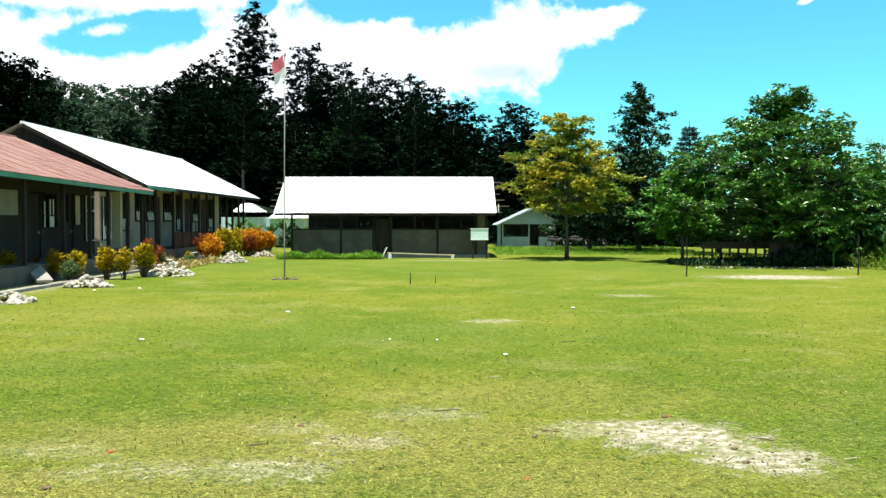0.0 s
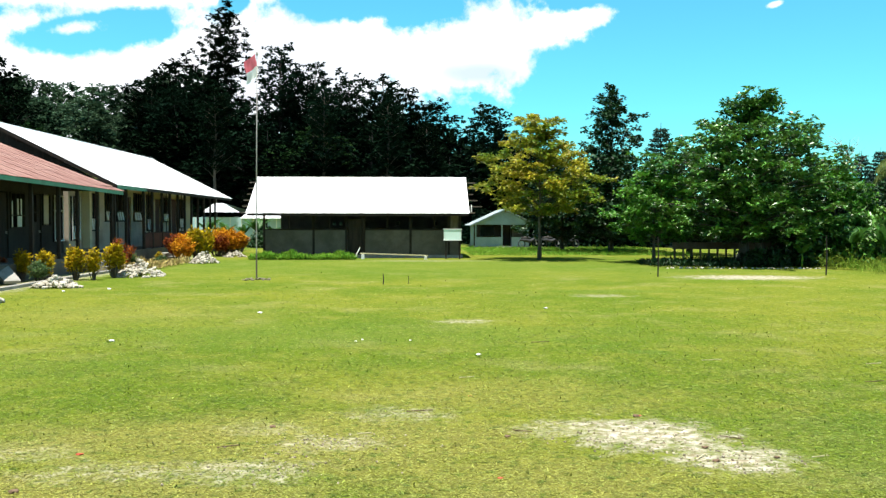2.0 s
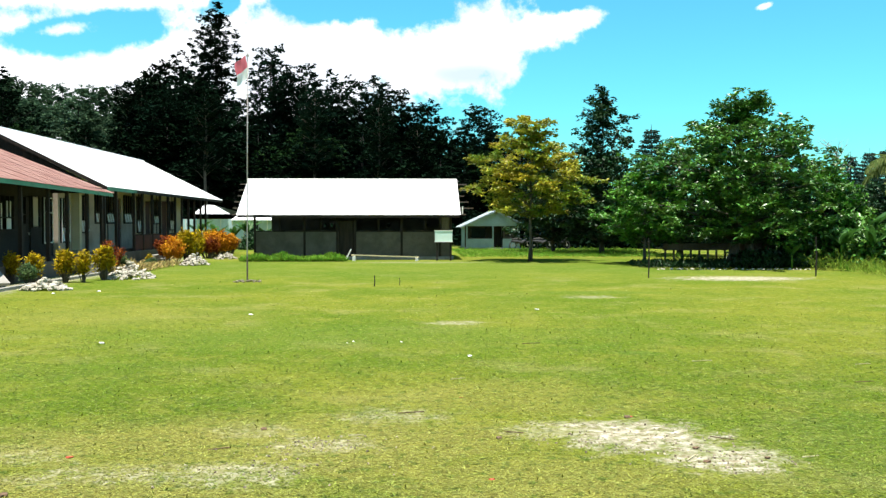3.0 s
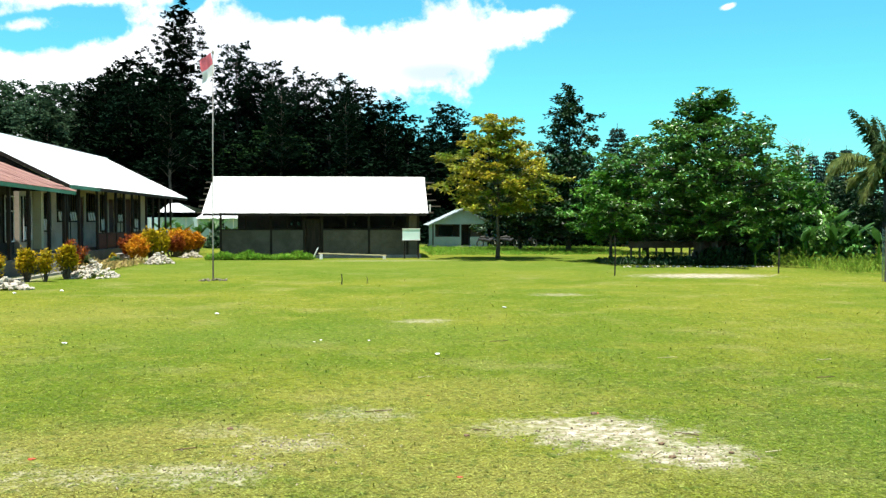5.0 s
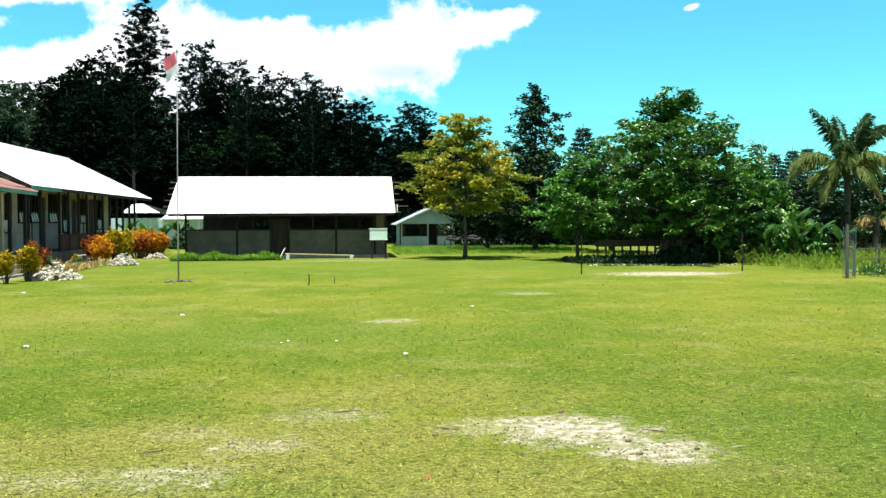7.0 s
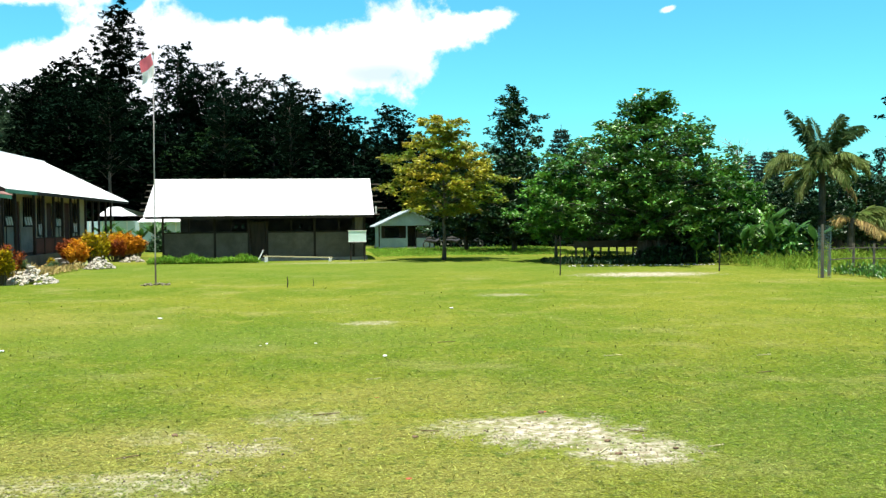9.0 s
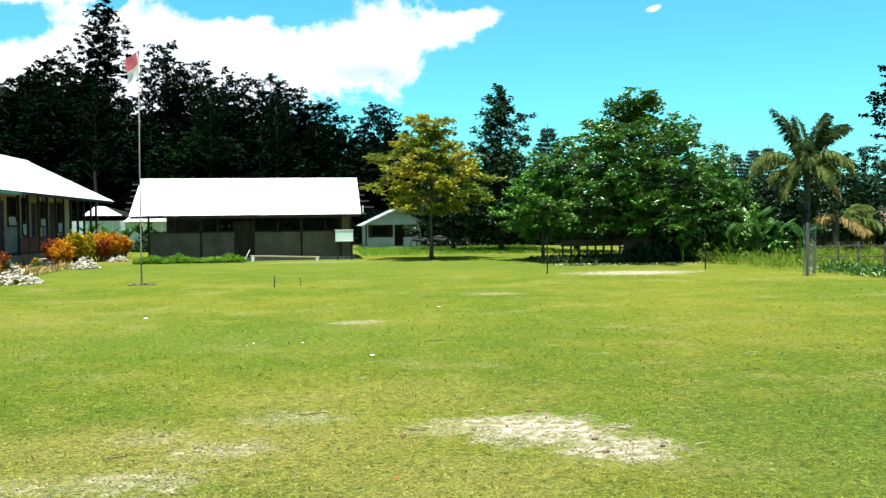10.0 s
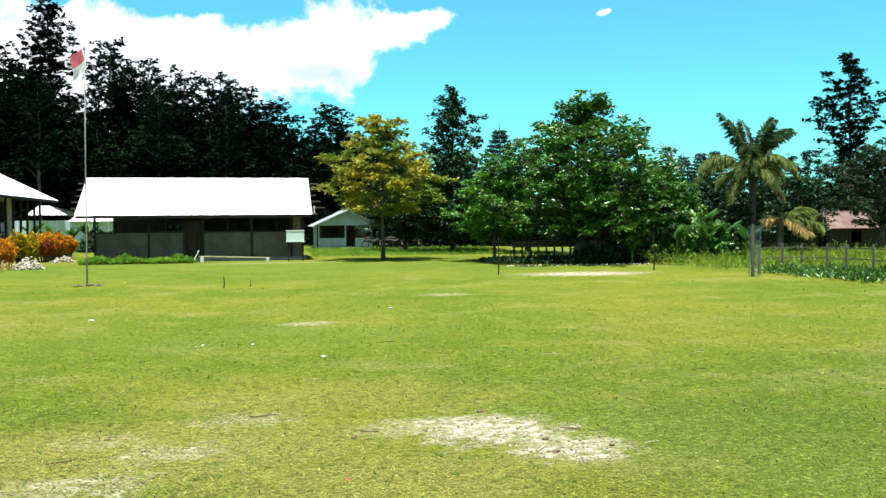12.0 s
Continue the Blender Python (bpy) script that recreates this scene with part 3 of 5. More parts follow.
def build_wing(name, label, y0, y1, eave_x, eave_z, ridge_x, ridge_z, wall_x, wall_y1, roof, wall_mat, posts, windows, doors, rails, roof_y0, roof_y1, fascia, near=0.0):
    wing = thing(name, (wall_x - 3.0, (y0 + y1) / 2, 0), label, "building")
    floor = 0.58
    part("plinth", box((wall_x - 6.5, y0, 0, eave_x - 0.25, y1, floor)), M_BLOCK, wing, "weathered concrete plinth and veranda floor")
    holes = [(a, b, za, zb) for a, b, za, zb in windows] + [(a, b, floor, zb) for a, b, zb in doors]
    top = eave_z + 0.35
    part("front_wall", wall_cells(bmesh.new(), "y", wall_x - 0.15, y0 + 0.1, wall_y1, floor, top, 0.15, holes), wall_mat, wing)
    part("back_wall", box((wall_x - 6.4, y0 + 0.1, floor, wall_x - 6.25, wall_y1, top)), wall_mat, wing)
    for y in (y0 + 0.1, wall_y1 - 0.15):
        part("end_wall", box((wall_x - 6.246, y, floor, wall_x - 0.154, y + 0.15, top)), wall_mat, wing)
    # Dark ceiling and soffit, added to block roof bounce and darken the veranda.
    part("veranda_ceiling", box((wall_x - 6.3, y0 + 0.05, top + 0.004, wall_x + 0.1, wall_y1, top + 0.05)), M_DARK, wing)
    part("veranda_soffit", box((wall_x + 0.104, y0 + 0.05, eave_z + 0.21, eave_x - 0.8, y1, eave_z + 0.24)), M_DARK, wing, "dark veranda ceiling boards added to block roof bounce")
    for a, b, za, zb in windows:
        louvre_window(wing, wall_x, a, b, za, zb, max(2, round((b - a) / 0.42)), wall_mat == M_WALL)
    for a, b, zb in doors:
        d = part("door", box((wall_x - 0.1, a + 0.05, floor + 0.01, wall_x - 0.05, b - 0.05, zb - 0.05)), M_REDWOOD if wall_mat == M_WALL else M_DARKWOOD, wing, "dark panelled wooden door")
        part("door_handle", add_bar(bmesh.new(), (wall_x - 0.045, b - 0.15, 1.55), (wall_x + 0.01, b - 0.15, 1.55), 0.03, 0.1), M_METAL, d)
    px = eave_x - 0.42
    for y in posts:
        part("post", box((px - 0.06, y - 0.06, floor, px + 0.06, y + 0.06, eave_z + 0.08)), M_DARKWOOD, wing)
    part("beam", box((px - 0.05, y0 + 0.1, eave_z + 0.082, px + 0.05, y1 - 0.1, eave_z + 0.2)), M_DARKWOOD, wing)
    for a, b in rails:
        r = part("veranda_rail", box((px - 0.03, a, floor + 0.03, px + 0.03, b, floor + 0.78)), M_REDWOOD, wing, "dark red boarded veranda rail")
        part("rail_cap", box((px - 0.05, a, floor + 0.783, px + 0.05, b, floor + 0.83)), M_DARKWOOD, r)
    back_x, back_z = 2 * ridge_x - eave_x, eave_z
    corrugated(wing, ((eave_x, roof_y0, eave_z + near), (eave_x, roof_y1, eave_z)), ((ridge_x, roof_y0, ridge_z), (ridge_x, roof_y1, ridge_z)), roof)
    corrugated(wing, ((back_x, roof_y0, back_z), (back_x, roof_y1, back_z)), ((ridge_x, roof_y0, ridge_z), (ridge_x, roof_y1, ridge_z)), roof)
    part("ridge_cap", tube([(ridge_x, roof_y0, ridge_z + 0.02), (ridge_x, roof_y1, ridge_z + 0.02)], [0.08, 0.08], 6), roof, wing)
    board = box((eave_x - 0.05, roof_y0, eave_z - 0.15, eave_x - 0.02, roof_y1, eave_z - 0.004))
    for v in board.verts:
        v.co.z += near * (roof_y1 - v.co.y) / (roof_y1 - roof_y0)
    part("fascia", board, fascia, wing)
    for y in (roof_y0 + 0.3, roof_y1 - 0.3):
        bm = bmesh.new()
        vs = [bm.verts.new((x, yy, z)) for yy in (y - 0.05, y + 0.05) for x, z in ((eave_x - 0.5, eave_z - 0.0), (ridge_x, ridge_z - 0.12), (back_x + 0.5, eave_z))]
        bm.faces.new(vs[:3])
        bm.faces.new(vs[5:2:-1])
        for i in range(3):
            bm.faces.new((vs[i], vs[i + 3], vs[(i + 1) % 3 + 3], vs[(i + 1) % 3]))
        part("gable_panel", bm, M_DARKWOOD, wing, "dark boarded gable")
    for y in (roof_y0, roof_y1 - 0.03):
        bm = bmesh.new()
        add_bar(bm, (eave_x, y + 0.015, eave_z - 0.07), (ridge_x, y + 0.015, ridge_z - 0.07), 0.03, 0.14)
        part("barge_board", bm, M_DARKWOOD, wing)
    return wing


WHITE_POSTS = [42.1, 43.8, 46.6, 48.1, 49.9, 51.5, 53.2, 54.8, 56.4, 58.1, 59.7, 61.5, 63.0]
white = build_wing("classroom_wing", "long classroom wing with white metal roof and dark veranda posts", 41.0, 65.0, -13.3, 3.6, -18.9, 6.39, -15.4, 63.0,
                   M_ROOF, M_WALL, WHITE_POSTS,
                   [(41.3, 42.4, 1.1, 3.1), (43.4, 44.9, 1.5, 3.3), (45.8, 47.1, 1.95, 3.5), (47.5, 48.7, 1.95, 3.5), (50.4, 51.8, 1.95, 3.5), (52.8, 54.1, 1.4, 3.5), (56.2, 57.7, 1.9, 3.4), (60.0, 61.3, 1.5, 3.4)],
                   [(49.0, 50.0, 3.3), (54.6, 55.7, 3.3), (58.2, 59.5, 3.4)],
                   [(46.7, 51.45), (53.3, 56.3)], 41.2, 66.6, M_DARKWOOD)
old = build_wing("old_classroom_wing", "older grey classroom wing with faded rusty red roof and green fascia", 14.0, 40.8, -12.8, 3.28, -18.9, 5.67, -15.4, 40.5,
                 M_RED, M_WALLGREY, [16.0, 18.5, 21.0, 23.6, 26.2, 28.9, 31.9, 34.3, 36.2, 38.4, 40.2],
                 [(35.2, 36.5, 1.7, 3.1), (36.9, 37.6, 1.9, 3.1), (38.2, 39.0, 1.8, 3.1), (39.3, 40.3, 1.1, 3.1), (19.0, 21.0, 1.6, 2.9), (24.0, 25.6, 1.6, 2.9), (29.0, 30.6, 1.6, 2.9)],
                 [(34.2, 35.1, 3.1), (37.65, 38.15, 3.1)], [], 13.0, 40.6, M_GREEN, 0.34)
part("notice_panel", box((-15.395, 31.7, 2.2, -15.35, 33.1, 3.1)), M_CONC, old, "pale green painted wall panel")
part("curtain", box((-15.44, 35.3, 1.75, -15.42, 35.55, 2.75)), M_WHITE, old, "white curtain")
part("curtain", box((-15.44, 35.95, 1.75, -15.42, 36.35, 2.85)), M_WHITE, old, "white curtain")
part("shutter", box((-15.39, 38.25, 1.82, -15.34, 38.75, 3.08)), M_WALL, old, "pale painted shutter")
for y in (39.35, 40.25, 41.35, 42.3):
    part("white_mullion", box((-15.33, y - 0.02, 1.12, -15.3, y + 0.02, 3.08)), M_WHITE, old if y < 41 else white)
for z in (1.12, 2.4, 3.02):
    part("white_transom", box((-15.295, 39.32, z, -15.275, 40.28, z + 0.05)), M_WHITE, old)
for y in (43.75, 46.7, 48.2, 52.2, 55.9, 59.6):
    part("wall_batten", box((-15.395, y + 1.0, 0.585, -15.36, y + 1.08, 3.7)), M_DARKWOOD, white)


part("eave_board", box((-13.29, 41.25, 3.43, -13.255, 45.6, 3.592)), M_GREEN, white, "green painted eave board")


def build_pier():
    p = thing("veranda_pier", (-15.2, 42.8, 0.58), "cream plastered pier on the classroom veranda", "pillar")
    part("shaft", box((-15.38, 42.65, 0.755, -15.02, 42.95, 3.75)), M_CREAM, p)
    part("base", box((-15.38, 42.61, 0.584, -14.98, 42.99, 0.752)), M_CONC, p)


build_pier()


def build_blue_house():
    h = thing("blue_house", (-16, 80, 0), "pale blue walled house with light metal roof behind the classrooms", "house")
    part("wall", wall_cells(bmesh.new(), "x", 76.0, -22.5, -10.2, 0, 2.3, 0.15, [(-13.2, -12.3, 1.0, 2.1)]), M_BLUEWALL, h)
    part("wall", box((-10.35, 76.154, 0, -10.2, 83.0, 2.3)), M_BLUEWALL, h)
    part("wall", box((-22.5, 76.154, 0, -22.35, 83.0, 2.3)), M_BLUEWALL, h)
    for x in np.arange(-22.0, -10.3, 0.95):
        part("batten", box((x, 75.96, 0, x + 0.07, 75.997, 2.3)), M_WHITE, h)
    part("window_frame", box((-13.25, 75.95, 0.95, -13.17, 76.1, 2.15), (-12.33, 75.95, 0.95, -12.25, 76.1, 2.15)), M_DARKWOOD, h)
    corrugated(h, ((-17.4, 75.2, 2.7), (-14.4, 75.2, 2.7)), ((-17.4, 79.5, 3.5), (-16.6, 79.5, 3.5)), M_ROOF)
    corrugated(h, ((-17.4, 83.8, 2.7), (-14.4, 83.8, 2.7)), ((-17.4, 79.5, 3.5), (-16.6, 79.5, 3.5)), M_ROOF)
    corrugated(h, ((-14.4, 75.4, 2.2), (-9.6, 75.4, 2.2)), ((-14.4, 79.5, 2.8), (-9.6, 79.5, 2.8)), M_ROOF)


build_blue_house()


# ---- small gabled hut ----
def build_hut():
    y0, x0, x1, y1 = 70.4, 4.5, 8.6, 76.0
    h = thing("gabled_hut", (6.6, 73, 0), "small pale blue-green gabled hut with metal roof and open porch", "hut")
    xm, ze, zp = 6.75, 1.72, 2.92
    ya = 69.3
    part("floor_slab", box((x0 - 0.1, ya + 0.3, 0, x1 + 0.1, y1, 0.08)), M_CONC, h)
    part("porch_wall", box((x0, ya + 0.5, 0.083, x0 + 2.0, ya + 0.62, 0.78)), M_HUT, h, "white low porch wall")
    part("porch_wall", box((x1 - 1.3, ya + 0.5, 0.083, x1, ya + 0.62, 0.78)), M_HUT, h)
    # The porch shade on this wall is painted by its near-black grey.
    part("front_wall", wall_cells(bmesh.new(), "x", y0 + 1.0, x0, x1, 0.083, 1.9, 0.12, [(6.7, 7.4, 0.083, 1.75), (5.0, 6.1, 0.85, 1.6)]), M_WALLGREY, h)
    part("side_wall", box((x0, y0 + 1.124, 0.083, x0 + 0.12, y1 - 0.1, 1.75)), M_HUT, h)
    part("side_wall", box((x1 - 0.12, y0 + 1.124, 0.083, x1, y1 - 0.1, 1.75)), M_HUT, h)
    part("back_wall", box((x0 + 0.124, y1 - 0.22, 0.083, x1 - 0.124, y1 - 0.1, 1.9)), M_HUT, h)
    part("door", box((6.73, y0 + 1.03, 0.09, 7.37, y0 + 1.08, 1.72)), M_DARKWOOD, h)
    part("shop_board", box((7.5, y0 + 0.95, 0.7, 8.4, y0 + 0.996, 1.5)), M_WOOD, h, "brown plank board")
    for px in (x0 + 0.05, 6.55, x1 - 0.05):
        part("post", box((px - 0.05, ya + 0.4, 0.083, px + 0.05, ya + 0.496, 1.75)), M_HUT, h)
    bm = bmesh.new()
    g = [(x0 - 0.2, ze + 0.02), (x1 + 0.2, ze + 0.02), (xm, zp - 0.05)]
    vs = [bm.verts.new((x, y, z)) for y in (ya + 0.3, ya + 0.36) for x, z in g]
    bm.faces.new(vs[:3])
    bm.faces.new(vs[5:2:-1])
    for i in range(3):
        bm.faces.new((vs[i], vs[(i + 1) % 3], vs[(i + 1) % 3 + 3], vs[i + 3]))
    part("gable", bm, M_HUT, h, "pale blue-green boarded gable")
    corrugated(h, ((x0 - 0.45, ya, ze - 0.05), (x0 - 0.45, y1, ze - 0.05)), ((xm, ya, zp), (xm, y1, zp)), M_ZINC)
    corrugated(h, ((x1 + 0.75, ya, ze - 0.05), (x1 + 0.75, y1, ze - 0.05)), ((xm, ya, zp), (xm, y1, zp)), M_ZINC)
    for ex in (x0 - 0.45, x1 + 0.75):
        part("barge_board", add_bar(bmesh.new(), (ex, ya - 0.02, ze - 0.1), (xm, ya - 0.02, zp - 0.05), 0.12, 0.03), M_HUT, h)


build_hut()


def build_motorbike(x, y, turn):
    b = thing("motorbike", (0, 0, 0), "dark parked motorbike beside the hut", "motorbike", "parked motorbikes")
    for wx in (-0.6, 0.6):
        pts = [(wx + 0.27 * math.cos(a), 0, 0.3 + 0.27 * math.sin(a)) for a in np.linspace(0, math.tau, 15)]
        w = part("wheel", tube(pts, [0.045] * 15, 6), M_BIKE, b)
        part("hub", tube([(wx, -0.06, 0.3), (wx, 0.06, 0.3)], [0.06, 0.06], 8), M_METAL, w)
    part("body", tube([(-0.75, 0, 0.62), (-0.3, 0, 0.6), (0.1, 0, 0.5), (0.45, 0, 0.7)], [0.07, 0.15, 0.15, 0.07], 8), M_BIKE, b)
    part("seat", tube([(-0.65, 0, 0.76), (-0.2, 0, 0.78), (0.1, 0, 0.74)], [0.06, 0.12, 0.05], 8), M_DARK, b)
    part("fork", tube([(0.6, 0, 0.3), (0.42, 0, 0.95)], [0.04, 0.03], 6), M_METAL, b)
    part("handlebar", tube([(0.36, -0.32, 1.0), (0.42, 0, 0.95), (0.36, 0.32, 1.0)], [0.02] * 3, 6), M_BIKE, b)
    part("headlight", tube([(0.42, 0, 0.86), (0.54, 0, 0.86)], [0.06, 0.08], 8), M_WHITE, b)
    b.matrix_basis = pose(x, y, 0, 0, 0, turn)
    return b


bike = build_motorbike(8.5, 68.6, 15)
copy_thing(bike, pose(10.2, 69.0, 0, 0, 0, -20))
copy_thing(bike, pose(11.6, 68.8, 0, 0, 0, 30))


# ---- flagpole ----
def build_flagpole():
    x, y = -5.39, 31.1
    f = thing("flagpole", (x, y, 0), "slim metal flagpole with a small red and white flag", "flagpole")
    part("pole", tube([(x, y, 0.0), (x, y, 1.0), (x + 0.02, y, 4.0), (x + 0.05, y, 7.55)], [0.026, 0.023, 0.02, 0.015], 10), M_METAL, f, smooth=True)
    part("lower_sleeve", tube([(x, y, 0.0), (x, y, 0.85)], [0.029, 0.027], 10), M_WOOD, f)
    part("finial", tube([(x + 0.05, y, 7.55), (x + 0.05, y, 7.6), (x + 0.05, y, 7.68)], [0.03, 0.05, 0.01], 8), M_METAL, f)
    for nm, lo, hi, m in (("flag_red_half", 0.5, 1.0, M_FLAGRED), ("flag_white_half", 0.0, 0.5, M_FLAGWHITE)):
        bm = bmesh.new()
        g = []
        for j in range(7):
            row = []
            for i in range(13):
                s, v = i / 12, lo + (hi - lo) * j / 6
                droop = -0.30 * s ** 1.2
                row.append(bm.verts.new((x + 0.04 - 0.36 * s + 0.05 * math.sin(5 * v), y - 0.12 * math.sin(7 * s + 2 * v) * s, 6.84 + 0.76 * v + droop)))
            g.append(row)
        for a, b in zip(g, g[1:]):
            for i in range(12):
                bm.faces.new((a[i], a[i + 1], b[i + 1], b[i]))
        part(nm, bm, m, f, smooth=True)


build_flagpole()

# ---- plants ----
def limb(rng, a, b, sag=0.0, wob=0.12, n=5):
    a, b = Vector(a), Vector(b)
    L = (b - a).length
    return [a.lerp(b, t) + Vector((rng.normal() * wob * L * 0.2, rng.normal() * wob * L * 0.2, sag * L * math.sin(math.pi * t))) * (0 if t in (0, 1) else 1)
            for t in np.linspace(0, 1, n)]


def make_tree(name, seed, height, profile, leaf, label, trunk_r=0.18, limbs=60, sprays=3, rosettes=6, size=0.22, spray=0.5, flat=0.4, rise=0.25,
              bark=None, lean=0.0, trunks=1, group="", inner=0.25, low=None, broad=0.52):
    """A tree at the origin: tapered trunks, limbs, and leaf sprays on the limbs' outer parts, each of several rosettes of single leaves.
    The profile gives (height, half width) pairs from the crown's foot to its top."""
    rng = np.random.default_rng(seed)
    t = thing(name, (0, 0, 0), label, "tree", group)
    zs, rs = [p[0] for p in profile], [p[1] for p in profile]
    wood, tips, reach = bmesh.new(), [], []
    feet = [(0.0, 0.0)] + [(rng.uniform(-0.3, 0.3) * max(rs), rng.uniform(-0.25, 0.25) * max(rs)) for k in range(trunks - 1)]
    for k, (ox, oy) in enumerate(feet):
        hk = height * (0.96 if k == 0 else rng.uniform(0.5, 0.7))
        pts = [(ox * (1 - 0.5 * f) + lean * f + rng.normal() * 0.004 * height, oy * (1 - 0.5 * f) + rng.normal() * 0.004 * height, hk * f - 0.05) for f in np.linspace(0, 1, 8)]
        add_tube(wood, pts, [trunk_r * (1.3 if i == 0 else 1.0 - 0.128 * i) for i in range(8)], 8)
    # limbs are spread by the crown's girth, so that wide parts carry more of them
    fine = np.linspace(zs[0], zs[-1], 80)
    weight = np.interp(fine, zs, rs) + 0.25 * max(rs)
    picks = np.interp((np.arange(limbs) + rng.random(limbs)) / limbs, np.cumsum(weight) / weight.sum(), fine)
    for i, z in enumerate(picks.tolist()):
        ang = i * 2.399 + rng.normal() * 0.3
        L = float(np.interp(z, zs, rs)) * (rng.uniform(0.78, 1.08) if rng.random() > inner else rng.uniform(0.3, 0.7))
        ax = lean * z / height
        za = max(z - rise * L - 0.04 * height * rng.random(), (low if low else zs[0] * 0.8))
        tip = (ax + math.cos(ang) * L, math.sin(ang) * L, z)
        path = limb(rng, (ax, 0, za), tip, 0.05)
        thick = trunk_r * max(0.3, 1 - 0.75 * z / height)
        add_tube(wood, path, [thick * q for q in (0.4, 0.3, 0.22, 0.14, 0.06)], 5)
        for j in range(sprays):
            q = path[0].lerp(path[-1], 1.0 if j == 0 else rng.uniform(0.45, 1.0))
            w = 0.0 if j == 0 else 0.22 * L
            tips.append((q[0] + rng.normal() * w, q[1] + rng.normal() * w, min(q[2] + rng.normal() * w * 0.4, height)))
    part("trunk", wood, bark or M_BARK, t, smooth=True)
    tips = np.array(tips)
    own = rng.uniform(0.65, 1.25, (len(tips), 1))
    hubs = np.repeat(tips, rosettes, 0) + unit(rng, len(tips) * rosettes) * rng.random((len(tips) * rosettes, 1)) ** 0.5 * np.array([1, 1, flat]) * spray * np.repeat(own, rosettes, 0)
    per = 8
    c = np.repeat(hubs, per, 0)
    n = len(c)
    az, el = rng.random(n) * math.tau, rng.uniform(-0.45, 0.75, n)
    d = np.stack([np.cos(az) * np.cos(el), np.sin(az) * np.cos(el), np.sin(el)], 1)
    sc = rng.uniform(0.65, 1.25, n)
    leaves_mesh("crown", c + d * size * 0.15, d, unit(rng, n) * 0.55 + np.array([0, 0, 1.0]), size * sc, size * broad * sc, leaf, t)
    return t


def make_forest_tree(seed, height, profile, leaf, limbs=62, sprays=3, rosettes=4, size=0.42, spray=1.15, label="tall dark rainforest tree", name="forest_tree", bark=None, inner=0.3, flat=0.7):
    return make_tree(name, seed, height, profile, leaf, label, 0.3, limbs, sprays, rosettes, size, spray, flat, 0.5, bark or M_WOODBARK, 0.0, 1, "hillside forest", inner, 0.3 * height, 0.85)


def place(ob, x, y, s=1.0, turn=0.0, z=None):
    ob.scale = (s, s, s)
    ob.rotation_euler = (0, 0, turn)
    ob.location = (x, y, ground_height(x, y) if z is None else z)


def again(ob, x, y, s=1.0, turn=0.0, wide=1.0):
    keep = ob.scale.copy()
    ob.scale = (1, 1, 1)
    c = copy_thing(ob, Matrix.Translation((x, y, ground_height(x, y))) @ Matrix.Rotation(turn, 4, "Z"))
    ob.scale = keep
    c.matrix_basis = Matrix.LocRotScale((x, y, ground_height(x, y)), Euler((0, 0, turn)), (s * wide, s * wide, s))
    return c


